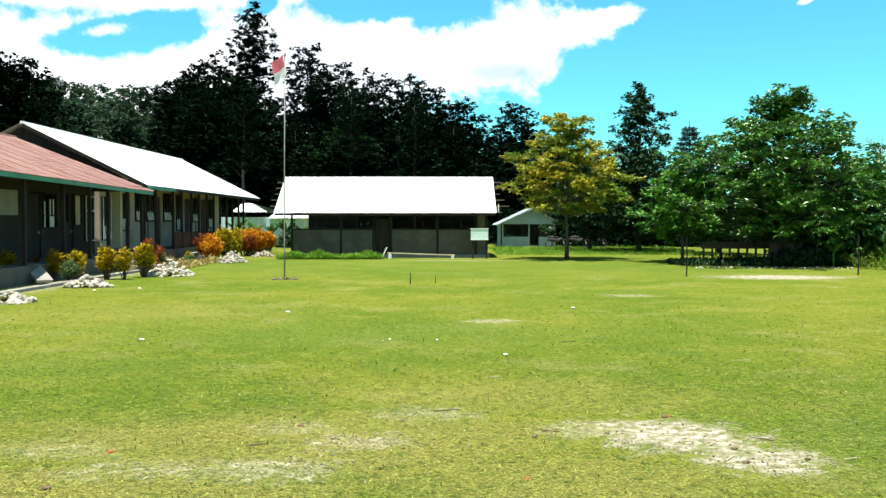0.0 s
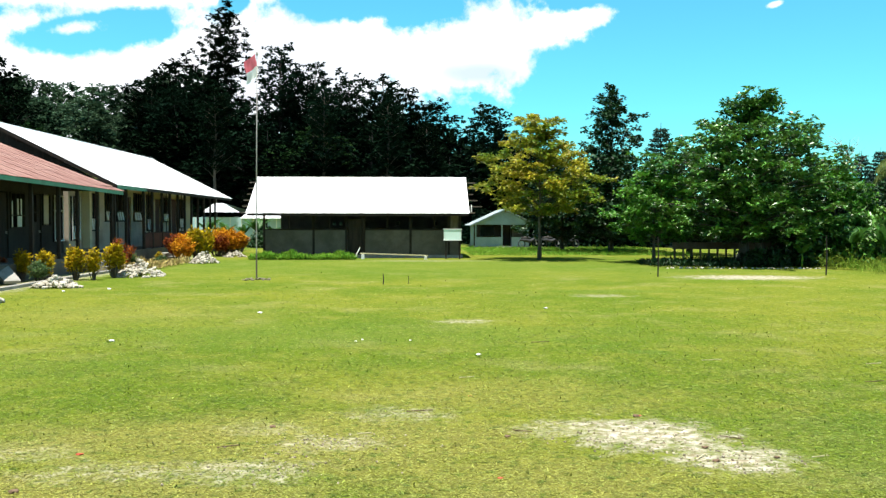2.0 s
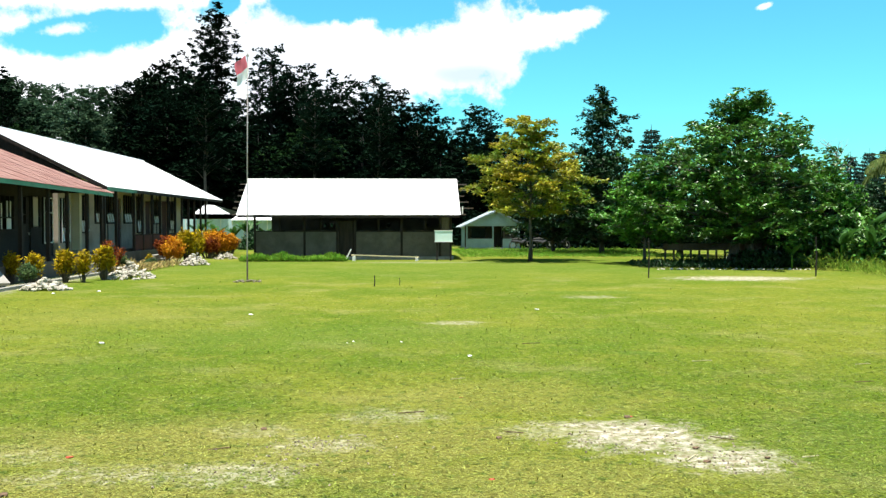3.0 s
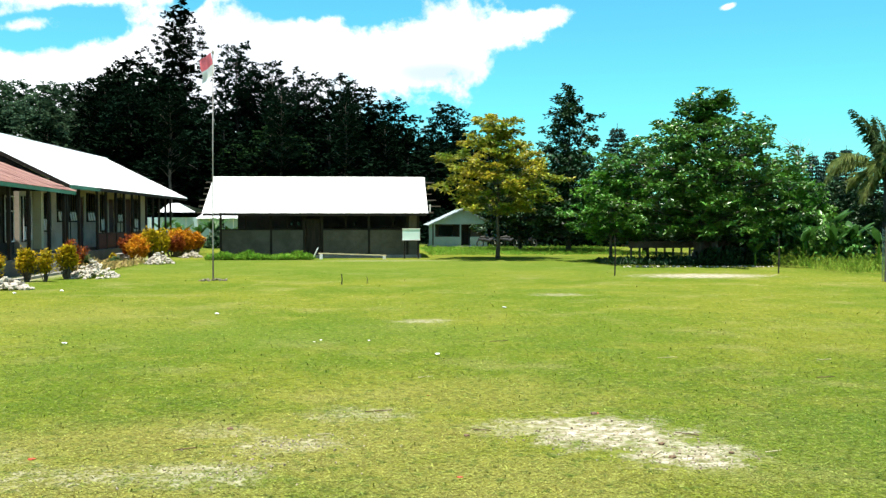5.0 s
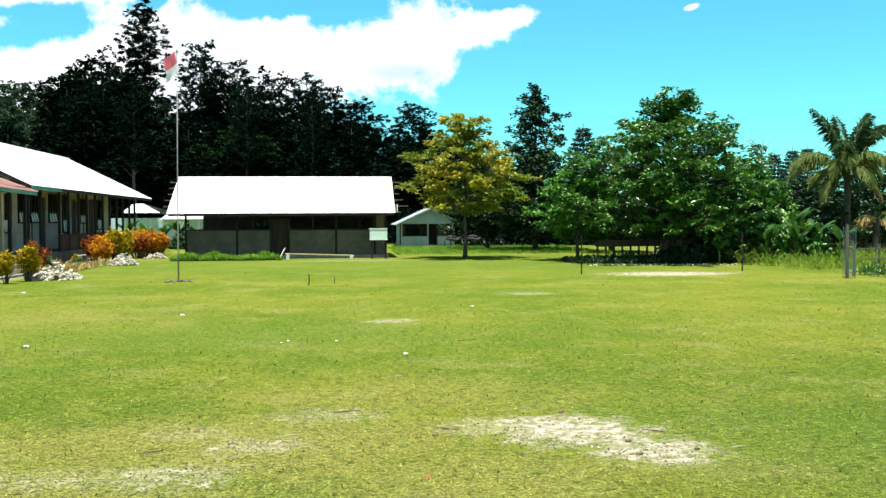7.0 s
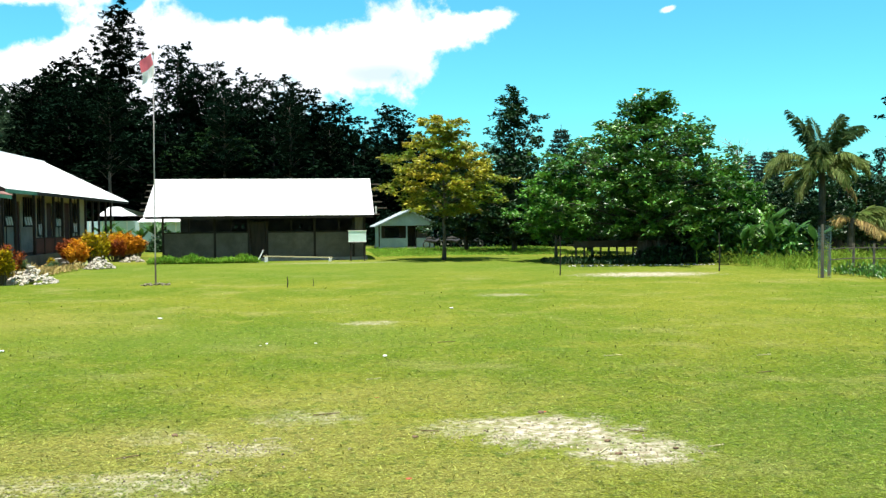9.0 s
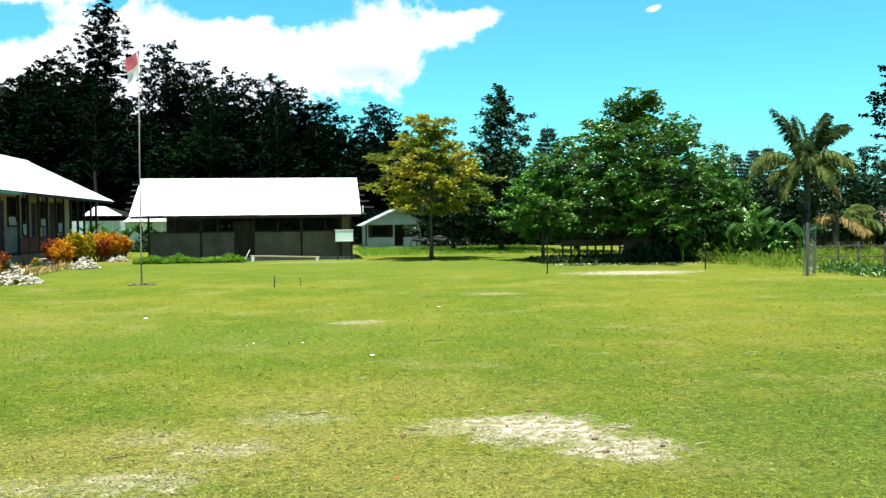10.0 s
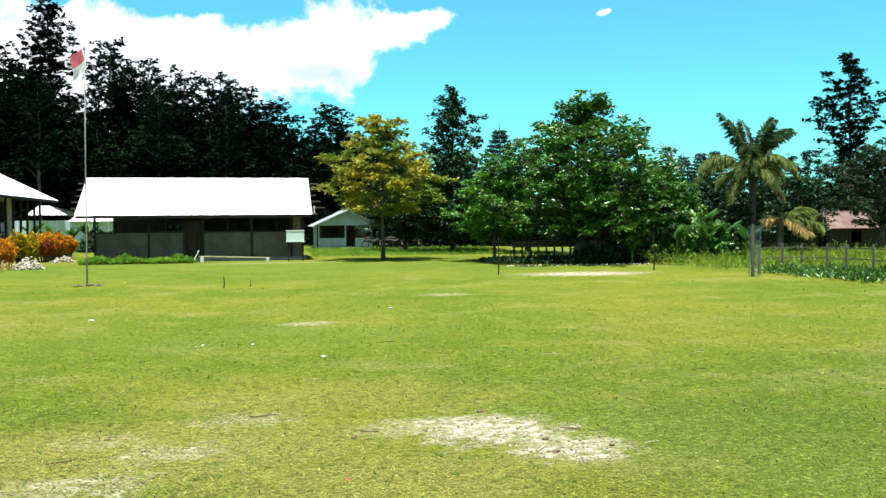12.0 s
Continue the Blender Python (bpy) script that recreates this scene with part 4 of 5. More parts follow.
def build_forest():
    heights = (18, 20, 16, 19, 19, 16)
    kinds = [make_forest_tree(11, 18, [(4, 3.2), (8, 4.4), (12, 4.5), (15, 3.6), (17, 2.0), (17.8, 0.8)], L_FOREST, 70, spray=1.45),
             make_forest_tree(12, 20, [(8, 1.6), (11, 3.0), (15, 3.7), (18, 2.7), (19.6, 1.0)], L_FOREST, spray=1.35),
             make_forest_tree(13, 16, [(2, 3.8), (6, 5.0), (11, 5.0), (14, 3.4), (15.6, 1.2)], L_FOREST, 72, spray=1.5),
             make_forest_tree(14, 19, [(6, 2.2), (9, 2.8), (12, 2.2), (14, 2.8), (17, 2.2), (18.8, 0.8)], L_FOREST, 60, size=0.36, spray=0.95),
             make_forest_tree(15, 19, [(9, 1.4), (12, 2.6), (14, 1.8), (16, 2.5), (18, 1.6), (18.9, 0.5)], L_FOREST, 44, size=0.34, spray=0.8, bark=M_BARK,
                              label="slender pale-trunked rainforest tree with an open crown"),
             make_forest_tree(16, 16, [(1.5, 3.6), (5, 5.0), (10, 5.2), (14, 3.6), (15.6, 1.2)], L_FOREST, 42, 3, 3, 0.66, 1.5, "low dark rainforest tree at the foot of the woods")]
    light = [make_forest_tree(21, 15, [(2, 3.0), (5, 4.6), (9, 5.0), (12.5, 3.6), (14.8, 1.4)], L_FORESTB, 42, 3, 3, 0.66, 1.4, "rainforest tree on the hill, sun and haze in its leaf colour"),
             make_forest_tree(22, 17, [(3, 2.4), (7, 4.0), (11, 4.4), (15, 3.0), (16.8, 1.0)], L_FORESTB, 42, 3, 3, 0.66, 1.4, "rainforest tree on the hill, sun and haze in its leaf colour")]
    rng = random.Random(5)
    set_down = set()

    def stand(k, u, d, top, wide=1.0):
        """Stands one tree, or a copy of it, at the bearing u = x / y and distance d, as tall as its top over the field."""
        x, y = u * d, d
        size = (top - ground_height(x, y)) / heights[k]
        if k in set_down:
            again(kinds[k], x, y, size, rng.random() * 6, wide / size if wide != 1.0 else 1.0)
        else:
            set_down.add(k)
            place(kinds[k], x, y, size, rng.random() * 6)

    # crest of the near wood: kind, bearing, distance, top
    for k, u, d, top in [(1, -0.485, 112, 22.6), (0, -0.466, 118, 22.4), (3, -0.447, 114, 22.0), (2, -0.432, 110, 17.5), (4, -0.300, 118, 19.8), (4, -0.285, 116, 19.9), (3, -0.272, 118, 20.9),
                         (0, -0.249, 120, 23.4), (2, -0.229, 114, 20.6), (1, -0.262, 110, 18.0), (2, -0.196, 122, 17.5), (2, -0.172, 120, 16.2), (3, -0.146, 116, 24.0), (3, -0.130, 118, 21.2),
                         (4, -0.109, 116, 21.7), (0, -0.092, 120, 18.6), (0, -0.073, 116, 20.6), (2, -0.052, 114, 17.8), (4, -0.035, 116, 20.2), (1, -0.014, 114, 18.7), (0, 0.022, 116, 17.2),
                         (2, 0.002, 112, 15.6), (2, 0.048, 112, 12.6), (1, 0.079, 114, 16.7), (2, 0.098, 112, 12.4), (0, 0.120, 116, 12.6), (2, 0.142, 112, 10.5)]:
        stand(k, u, d, top)
    # a second row behind the crest closes the gaps below the tops
    for u, d, top in [(-0.47, 130, 20.0), (-0.275, 130, 19.0), (-0.245, 130, 21.0), (-0.22, 130, 19.0), (-0.19, 130, 16.0), (-0.145, 130, 19.5), (-0.12, 130, 18.5), (-0.095, 130, 18.0), (-0.07, 130, 18.5),
                      (-0.045, 130, 17.6), (-0.02, 130, 17.0), (0.006, 128, 15.5), (0.03, 128, 15.4), (0.056, 126, 12.5), (0.085, 126, 14.6), (0.11, 126, 12.0), (0.135, 126, 11.0)]:
        stand(5, u, d, top)
    # lower storey in front of and between them
    for d, lo, hi, num in [(88, 7.5, 10.5, 13), (97, 9.5, 13.0, 14), (106, 11.0, 15.0, 15)]:
        for i in range(num):
            u = -0.52 + 0.68 * (i + rng.uniform(0.1, 0.9)) / num
            top = rng.uniform(lo, hi) * (0.66 if -0.44 < u < -0.29 else 1.0 if u < 0.0 else 0.75)
            stand(5, u, d + rng.uniform(-4, 4), top, rng.uniform(0.85, 1.0))
    for u, d, top in [(-0.217, 84, 14.0), (-0.030, 84, 13.0), (-0.10, 86, 14.5), (0.012, 85, 11.0), (-0.345, 90, 11.0)]:
        stand(4, u, d, top)
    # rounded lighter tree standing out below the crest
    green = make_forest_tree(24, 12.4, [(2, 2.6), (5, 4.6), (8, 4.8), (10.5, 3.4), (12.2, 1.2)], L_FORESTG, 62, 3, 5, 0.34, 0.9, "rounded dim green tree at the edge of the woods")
    place(green, -0.112 * 92, 92, 0.92)
    again(green, 0.088 * 90, 90, 0.72, 2.0)
    again(green, -0.41 * 104, 104, 1.0, 1.0)
    # far hill in the west; its sunlit look is painted into lighter leaves
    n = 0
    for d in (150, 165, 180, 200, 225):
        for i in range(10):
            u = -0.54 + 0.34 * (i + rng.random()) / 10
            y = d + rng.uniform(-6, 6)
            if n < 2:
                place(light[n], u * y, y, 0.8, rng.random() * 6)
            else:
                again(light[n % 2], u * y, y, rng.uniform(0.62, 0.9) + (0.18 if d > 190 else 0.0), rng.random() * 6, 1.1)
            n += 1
    # low woods in the east
    for i in range(26):
        u = 0.14 + 0.72 * (i + rng.random()) / 26
        y = rng.uniform(92, 125)
        again(kinds[5], u * y, y, rng.uniform(0.30, 0.42) * (1.3 if u > 0.62 else 1.0), rng.random() * 6, 1.5)
    x, y = -0.206 * 116, 116
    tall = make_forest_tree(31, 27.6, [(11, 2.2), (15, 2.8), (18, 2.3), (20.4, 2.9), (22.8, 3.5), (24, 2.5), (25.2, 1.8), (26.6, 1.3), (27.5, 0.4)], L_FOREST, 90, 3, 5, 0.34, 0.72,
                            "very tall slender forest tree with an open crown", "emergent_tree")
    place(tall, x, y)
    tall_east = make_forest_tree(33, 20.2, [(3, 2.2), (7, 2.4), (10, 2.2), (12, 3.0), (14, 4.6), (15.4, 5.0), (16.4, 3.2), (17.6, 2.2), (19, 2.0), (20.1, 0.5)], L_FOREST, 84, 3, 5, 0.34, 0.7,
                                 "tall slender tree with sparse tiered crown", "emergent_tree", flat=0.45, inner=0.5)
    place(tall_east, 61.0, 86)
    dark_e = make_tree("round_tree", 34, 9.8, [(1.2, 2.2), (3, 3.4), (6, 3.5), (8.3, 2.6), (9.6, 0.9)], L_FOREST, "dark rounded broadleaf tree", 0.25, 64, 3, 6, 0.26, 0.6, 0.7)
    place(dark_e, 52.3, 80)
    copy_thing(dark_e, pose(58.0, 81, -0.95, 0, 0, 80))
    copy_thing(dark_e, pose(62.0, 83, -0.95, 0, 0, 200))
    near_e = make_tree("round_tree", 35, 7.2, [(1.6, 1.6), (2.8, 3.3), (4.6, 3.6), (6.2, 2.6), (7.1, 0.8)], L_DARK, "leafy dark green tree beside the brown house", 0.2, 64, 3, 7, 0.24, 0.5, 0.6)
    place(near_e, 39.6, 52.5)


build_forest()

yellow = make_tree("yellowing_tree", 41, 7.5, [(2.6, 1.2), (3.3, 2.7), (4.2, 2.9), (5.2, 2.6), (6.0, 2.0), (6.5, 0.9), (7.0, 1.2), (7.4, 0.7)], L_YELLOW,
                   "broad tree with yellowing leaves and a slim trunk", 0.1, 70, 3, 8, 0.23, 0.55, 0.35)
place(yellow, 6.45, 47.5)
big = make_tree("spreading_tree", 42, 8.1, [(1.5, 3.2), (2.6, 4.0), (4.2, 4.2), (5.2, 3.8), (6.0, 3.1), (6.5, 2.5), (6.85, 0.6), (7.3, 1.3), (7.8, 1.2)], L_BIG,
                "large spreading tree with tiers of glossy green leaves", 0.24, 150, 4, 7, 0.24, 0.62, 0.3, trunks=3, lean=0.3)
place(big, 15.1, 41.8)
mid = make_tree("dark_slender_tree", 43, 10.9, [(2.5, 1.8), (4.5, 2.1), (7, 1.9), (8.4, 1.7), (9.5, 1.2), (10.3, 0.55), (10.8, 0.25)], L_DARK, "tall slender dark green tree", 0.16, 80, 3, 6, 0.26, 0.40, 0.8, 0.6)
place(mid, 12.95, 60.5)
low1 = make_tree("young_tree", 44, 4.3, [(1.1, 1.2), (1.8, 2.1), (2.8, 2.2), (3.6, 1.5), (4.2, 0.5)], L_BRIGHT, "bright green bushy young tree", 0.08, 44, 3, 6, 0.22, 0.45, 0.35)
place(low1, 11.4, 43.6, 1.06)
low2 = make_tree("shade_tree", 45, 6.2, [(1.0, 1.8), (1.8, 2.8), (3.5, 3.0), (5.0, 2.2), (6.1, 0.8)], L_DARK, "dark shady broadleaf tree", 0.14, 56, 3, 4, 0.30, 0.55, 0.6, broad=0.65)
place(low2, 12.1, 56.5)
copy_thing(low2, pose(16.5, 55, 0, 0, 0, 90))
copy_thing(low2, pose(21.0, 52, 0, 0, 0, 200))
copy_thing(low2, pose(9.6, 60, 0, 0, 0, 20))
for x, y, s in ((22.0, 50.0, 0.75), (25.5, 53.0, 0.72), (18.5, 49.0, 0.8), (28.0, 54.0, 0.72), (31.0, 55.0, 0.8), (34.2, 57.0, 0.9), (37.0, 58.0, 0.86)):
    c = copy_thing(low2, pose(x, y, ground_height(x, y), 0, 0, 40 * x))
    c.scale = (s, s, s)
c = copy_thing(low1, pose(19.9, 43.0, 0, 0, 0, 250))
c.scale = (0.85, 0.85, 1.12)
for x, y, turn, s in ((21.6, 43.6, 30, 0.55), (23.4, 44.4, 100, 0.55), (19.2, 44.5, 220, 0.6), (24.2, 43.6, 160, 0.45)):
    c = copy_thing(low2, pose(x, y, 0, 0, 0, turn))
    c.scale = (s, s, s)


def build_conifer(x, y, h):
    rng = np.random.default_rng(7)
    t = thing("conifer", (0, 0, 0), "sparse bluish conifer with drooping tiers", "tree")
    wood, c, d = bmesh.new(), [], []
    add_tube(wood, [(0, 0, -0.1), (0, 0, h * 0.5), (0, 0, h)], [0.18, 0.11, 0.02], 7)
    for i in range(15):
        z = h * (0.35 + 0.62 * i / 15)
        L = 2.7 * (1 - i / 15.5) + 0.25
        for j in range(6):
            a = j * math.tau / 6 + i * 0.5 + rng.normal() * 0.15
            tip = (math.cos(a) * L, math.sin(a) * L, z + 0.15 * L)
            path = limb(rng, (0, 0, z), tip, -0.08)
            add_tube(wood, path, [0.04, 0.035, 0.03, 0.02, 0.008], 4)
            for s in np.linspace(0.3, 1, int(5 + L * 9)):
                p = np.array(path[0].lerp(path[-1], s))
                for q in range(4):
                    c.append(p + rng.normal(size=3) * 0.06)
                    d.append(np.array([math.cos(a + rng.normal()), math.sin(a + rng.normal()), rng.normal() * 0.4]))
    part("trunk", wood, M_BARK, t)
    n = len(c)
    leaves_mesh("crown", np.array(c), np.array(d), unit(rng, n) + np.array([0, 0, 1.0]), 0.34, 0.10, L_CONIFER, t)
    t.location = (x, y, 0)
    return t


con = build_conifer(22.8, 85.0, 11.2)
for x, turn, k in ((48.2, 60, 0.86), (50.3, 10, 0.90), (52.1, 130, 0.92)):
    cpy = copy_thing(con, pose(x, 98.0, 0, 0, 0, turn))
    cpy.scale = (k, k, k)


def build_bare_tree(x, y):
    rng = np.random.default_rng(9)
    t = thing("bare_tree", (x, y, 0), "leafless grey tree with fine twigs", "tree")
    bm = bmesh.new()
    add_tube(bm, [(x, y, 0), (x + 0.1, y, 5), (x, y, 9.5)], [0.2, 0.14, 0.04], 6)
    for i in range(16):
        z = rng.uniform(5, 9.3)
        a = rng.random() * math.tau
        L = rng.uniform(1.0, 2.3)
        tip = Vector((x + math.cos(a) * L, y + math.sin(a) * L, z + L * 0.8))
        add_tube(bm, limb(rng, (x, y, z), tip), [0.05, 0.04, 0.03, 0.02, 0.01], 4)
        for j in range(5):
            p = Vector((x, y, z)).lerp(tip, rng.uniform(0.4, 1))
            add_tube(bm, [p, p + Vector((rng.normal() * 0.5, rng.normal() * 0.5, rng.uniform(0.2, 0.8)))], [0.018, 0.006], 3)
    part("trunk", bm, M_PALEBARK, t)


build_bare_tree(44.3, 93.0)


# ---- croton hedge and stones along the classrooms ----
def make_bush(seed, h, r, leaf, label, leaves=1000):
    """An upright bush: bare stems at the foot, dense narrow leaves in a rounded column above."""
    rng = np.random.default_rng(seed)
    b = thing("croton_bush", (0, 0, 0), label, "bush", "croton hedge")
    wood, c, d = bmesh.new(), [], []
    stems = 16
    for k in range(stems):
        a, out = rng.random() * math.tau, r * math.sqrt(rng.random())
        tip = (math.cos(a) * out, math.sin(a) * out, h * (0.97 - 0.32 * (out / r) ** 2) * rng.uniform(0.86, 1.0))
        path = limb(rng, (tip[0] * 0.2, tip[1] * 0.2, -0.03), tip)
        add_tube(wood, path, [0.018, 0.015, 0.012, 0.009, 0.005], 5)
        for j in range(leaves // stems):
            s = rng.uniform(0.3, 1.0) ** 0.8
            c.append(np.array(path[0].lerp(path[-1], s)) + rng.normal(size=3) * np.array([0.05, 0.05, 0.04]))
            g = rng.random() * math.tau
            d.append(np.array([math.cos(g), math.sin(g), rng.uniform(0.2, 1.4)]))
    part("stem", wood, M_BARK, b)
    n = len(c)
    leaves_mesh("foliage", np.array(c), np.array(d), unit(rng, n) * 0.6 + np.array([0, 0, 1.0]), 0.13 * rng.uniform(0.7, 1.2, n), 0.05, leaf, b)
    return b


by = make_bush(51, 1.08, 0.25, L_CROTY, "yellow-leaved croton bush along the classroom path")
by2 = make_bush(52, 1.08, 0.29, L_CROTY, "yellow-leaved croton bush along the classroom path")
bo = make_bush(53, 1.2, 0.55, L_CROTO, "orange-leaved croton bush along the classroom path", 1700)
br = make_bush(54, 1.15, 0.45, L_CROTR, "dark red-leaved croton bush along the classroom path", 1200)
bg = make_bush(55, 0.7, 0.42, L_SHRUB, "low green shrub among the croton bushes", 800)
by.location, by2.location, bo.location, br.location, bg.location = (-12.9, 30.4, 0), (-12.35, 30.9, 0), (-11.45, 45.4, 0), (-11.4, 35.8, 0), (-12.2, 30.0, 0)
br.scale, bo.scale = (0.95, 0.95, 1.25), (1.1, 1.1, 1.1)
for src, x, y, turn, s in [(by2, -11.45, 31.1, 50, 1.12), (by, -10.85, 31.1, 130, 1.02), (by2, -10.55, 32.3, 220, 1.2), (by, -14.1, 29.6, 10, 1.0), (by, -13.55, 28.0, 80, 0.6),
                           (by2, -11.0, 46.2, 30, 1.65), (bo, -11.75, 46.9, 140, 1.28), (by, -10.75, 47.2, 200, 1.52), (bo, -11.2, 44.2, 250, 0.92), (br, -11.9, 45.9, 20, 1.28),
                           (bo, -11.3, 52.2, 60, 1.32), (bo, -10.85, 53.2, 190, 1.40), (by2, -11.6, 54.2, 60, 1.59), (br, -10.9, 51.6, 70, 1.16), (bo, -11.4, 55.6, 300, 1.40),
                           (bo, -10.7, 54.8, 20, 1.28), (br, -11.0, 57.3, 0, 1.22), (by, -11.3, 59.8, 0, 1.1), (bg, -11.7, 59.0, 60, 1.4), (bg, -12.0, 62.5, 60, 1.5),
                           (bg, -11.9, 38.6, 190, 0.9), (by2, -12.2, 39.5, 60, 0.6), (bg, -11.2, 40.5, 300, 0.7), (by, -11.5, 41.3, 60, 0.6), (br, -14.0, 31.6, 30, 0.7)]:
    cpy = copy_thing(src, pose(x, y, 0, 0, 0, turn))
    cpy.scale = (s, s, s)


def stone_meshes(count, material):
    out = []
    for k in range(count):
        rng = random.Random(100 + k)
        bm = bmesh.new()
        bmesh.ops.create_icosphere(bm, subdivisions=1, radius=1.0)
        for v in bm.verts:
            v.co *= rng.uniform(0.72, 1.15)
            v.co.z *= 0.62
        me = bpy.data.meshes.new("stone")
        bm.to_mesh(me)
        bm.free()
        me.materials.append(material)
        out.append(me)
    return out


STONES = stone_meshes(7, M_STONE)


def rock_heap(x, y, rx, ry, h, count, size, seed, meshes=STONES):
    rng = random.Random(seed)
    heap = thing("stone_heap", (x, y, 0), "heap of pale broken stones on the grass", "stones", "stone heaps")
    for i in range(count):
        a, r = rng.random() * math.tau, math.sqrt(rng.random())
        s = size * rng.uniform(0.5, 1.25)
        ob = new("stone", meshes[rng.randrange(7)])
        ob.parent = heap
        ob.location = (math.cos(a) * r * rx, math.sin(a) * r * ry, max(h * (1 - r) * rng.uniform(0.55, 1.0), s * 0.3))
        ob.rotation_euler = (rng.uniform(-0.5, 0.5), rng.uniform(-0.5, 0.5), rng.random() * 6)
        ob.scale = (s * rng.uniform(0.8, 1.4), s, s)
    return heap


rock_heap(-10.75, 22.3, 0.7, 0.6, 0.36, 64, 0.12, 1)
rock_heap(-10.7, 27.6, 0.7, 0.55, 0.4, 80, 0.12, 2)
rock_heap(-9.95, 33.3, 0.85, 1.0, 0.7, 200, 0.09, 3)
rock_heap(-10.0, 43.6, 0.68, 0.75, 0.7, 140, 0.09, 4)
rock_heap(-10.0, 51.0, 0.6, 0.6, 0.45, 70, 0.1, 5)


def weeds(name, label, x0, x1, y0, y1, count, h, leaf, seed, lump=1.6, blade=(0.22, 0.075)):
    """A strip of rank weeds, one sheet of leaves with uneven height."""
    rng = np.random.default_rng(seed)
    c = np.stack([rng.uniform(x0, x1, count), rng.uniform(y0, y1, count), np.zeros(count)], 1)
    top = h * (0.12 + 0.88 * (0.5 + 0.5 * np.sin(c[:, 0] * lump + seed) * np.cos(c[:, 1] * 1.3 + 0.6 * c[:, 0])) ** 1.5 * (0.6 + 0.4 * np.sin(4.7 * c[:, 0] + 2.1 * c[:, 1])))
    c[:, 2] = rng.random(count) ** 1.3 * top
    d = unit(rng, count)
    d[:, 2] = np.abs(d[:, 2]) + 0.5
    ob = leaves_mesh(name, c, d, unit(rng, count) * 0.7 + np.array([0, 0, 1.0]), blade[0] * rng.uniform(0.6, 1.4, count), blade[1], leaf)
    return tagged(ob, label, "weeds", kind="stuff")


weeds("weeds", "rank green weeds in front of the block hall", -8.6, -3.2, 47.3, 48.8, 5200, 0.42, L_WEED, 3, 2.6)
weeds("weeds", "tall rank grass and weeds beyond the wire fence", 17.5, 44.0, 32.5, 44.0, 20000, 0.8, L_TALLGRASS, 6, 1.1, (0.3, 0.03))
weeds("weeds", "tall rank grass and weeds beyond the wire fence", 21.0, 34.0, 24.0, 33.0, 14000, 0.5, L_TALLGRASS, 8, 1.1, (0.25, 0.025))
weeds("weeds", "dark green creeping weeds along the fence foot", 18.0, 21.6, 24.5, 31.0, 2600, 0.32, L_BIG, 9)
weeds("weeds", "straggly dry weeds beside the veranda steps", -12.3, -10.6, 36.5, 43.0, 1500, 0.5, L_PALMD, 14)
weeds("weeds", "low weeds round the hut yard", 3.2, 16.0, 52.0, 66.0, 9000, 0.3, L_WEED, 10, 1.6, (0.18, 0.03))
# Dark leaves here paint the tree's shade on the ground.
weeds("weeds", "weeds under the spreading tree, dark to stand for its shade", 10.5, 19.5, 39.8, 43.5, 4500, 0.4, L_DARK, 12)


def undergrowth(name, label, spans, leaf, seed, size=0.4):
    """Dense shrubs at the foot of the woods: one mass of leaves over uneven mounds; spans are (x0, x1, y0, y1, height, leaves)."""
    rng = np.random.default_rng(seed)
    cs = []
    for x0, x1, y0, y1, h, count in spans:
        mounds = max(4, int((x1 - x0) / 1.6))
        mx, my, mh = rng.uniform(x0, x1, mounds), rng.uniform(y0, y1, mounds), h * rng.uniform(0.55, 1.0, mounds)
        k = rng.integers(0, mounds, count)
        d = unit(rng, count)
        r = rng.uniform(0.5, 1.0, (count, 1))
        c = np.stack([mx[k], my[k], np.zeros(count)], 1) + d * r * np.stack([mh[k] * 0.75 + 0.5, mh[k] * 0.6 + 0.4, mh[k]], 1)
        c[:, 2] = np.abs(c[:, 2])
        cs.append(c)
    c = np.concatenate(cs)
    n = len(c)
    d = unit(rng, n)
    ob = leaves_mesh(name, c, d, unit(rng, n) * 0.6 + np.array([0, -0.2, 1.0]), size * rng.uniform(0.6, 1.3, n), size * 0.5, leaf)
    return tagged(ob, label, "undergrowth", kind="stuff")


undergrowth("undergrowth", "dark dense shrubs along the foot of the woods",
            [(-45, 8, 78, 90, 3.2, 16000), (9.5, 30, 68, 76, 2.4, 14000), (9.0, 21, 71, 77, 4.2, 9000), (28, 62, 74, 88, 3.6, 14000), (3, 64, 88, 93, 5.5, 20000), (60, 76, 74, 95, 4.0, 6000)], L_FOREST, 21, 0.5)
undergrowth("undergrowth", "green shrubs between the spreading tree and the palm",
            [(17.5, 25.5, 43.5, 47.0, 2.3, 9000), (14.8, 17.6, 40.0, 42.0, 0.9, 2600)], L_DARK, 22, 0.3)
undergrowth("undergrowth", "glossy broad-leaved shrubs between the spreading tree and the palm",
            [(18.6, 23.2, 40.2, 43.0, 2.5, 9000)], L_BIG, 24, 0.34)
undergrowth("undergrowth", "green shrubs beyond the end of the classrooms",
            [(-14.5, -9.5, 66.0, 70.0, 1.6, 5000)], L_DARK, 23, 0.3)


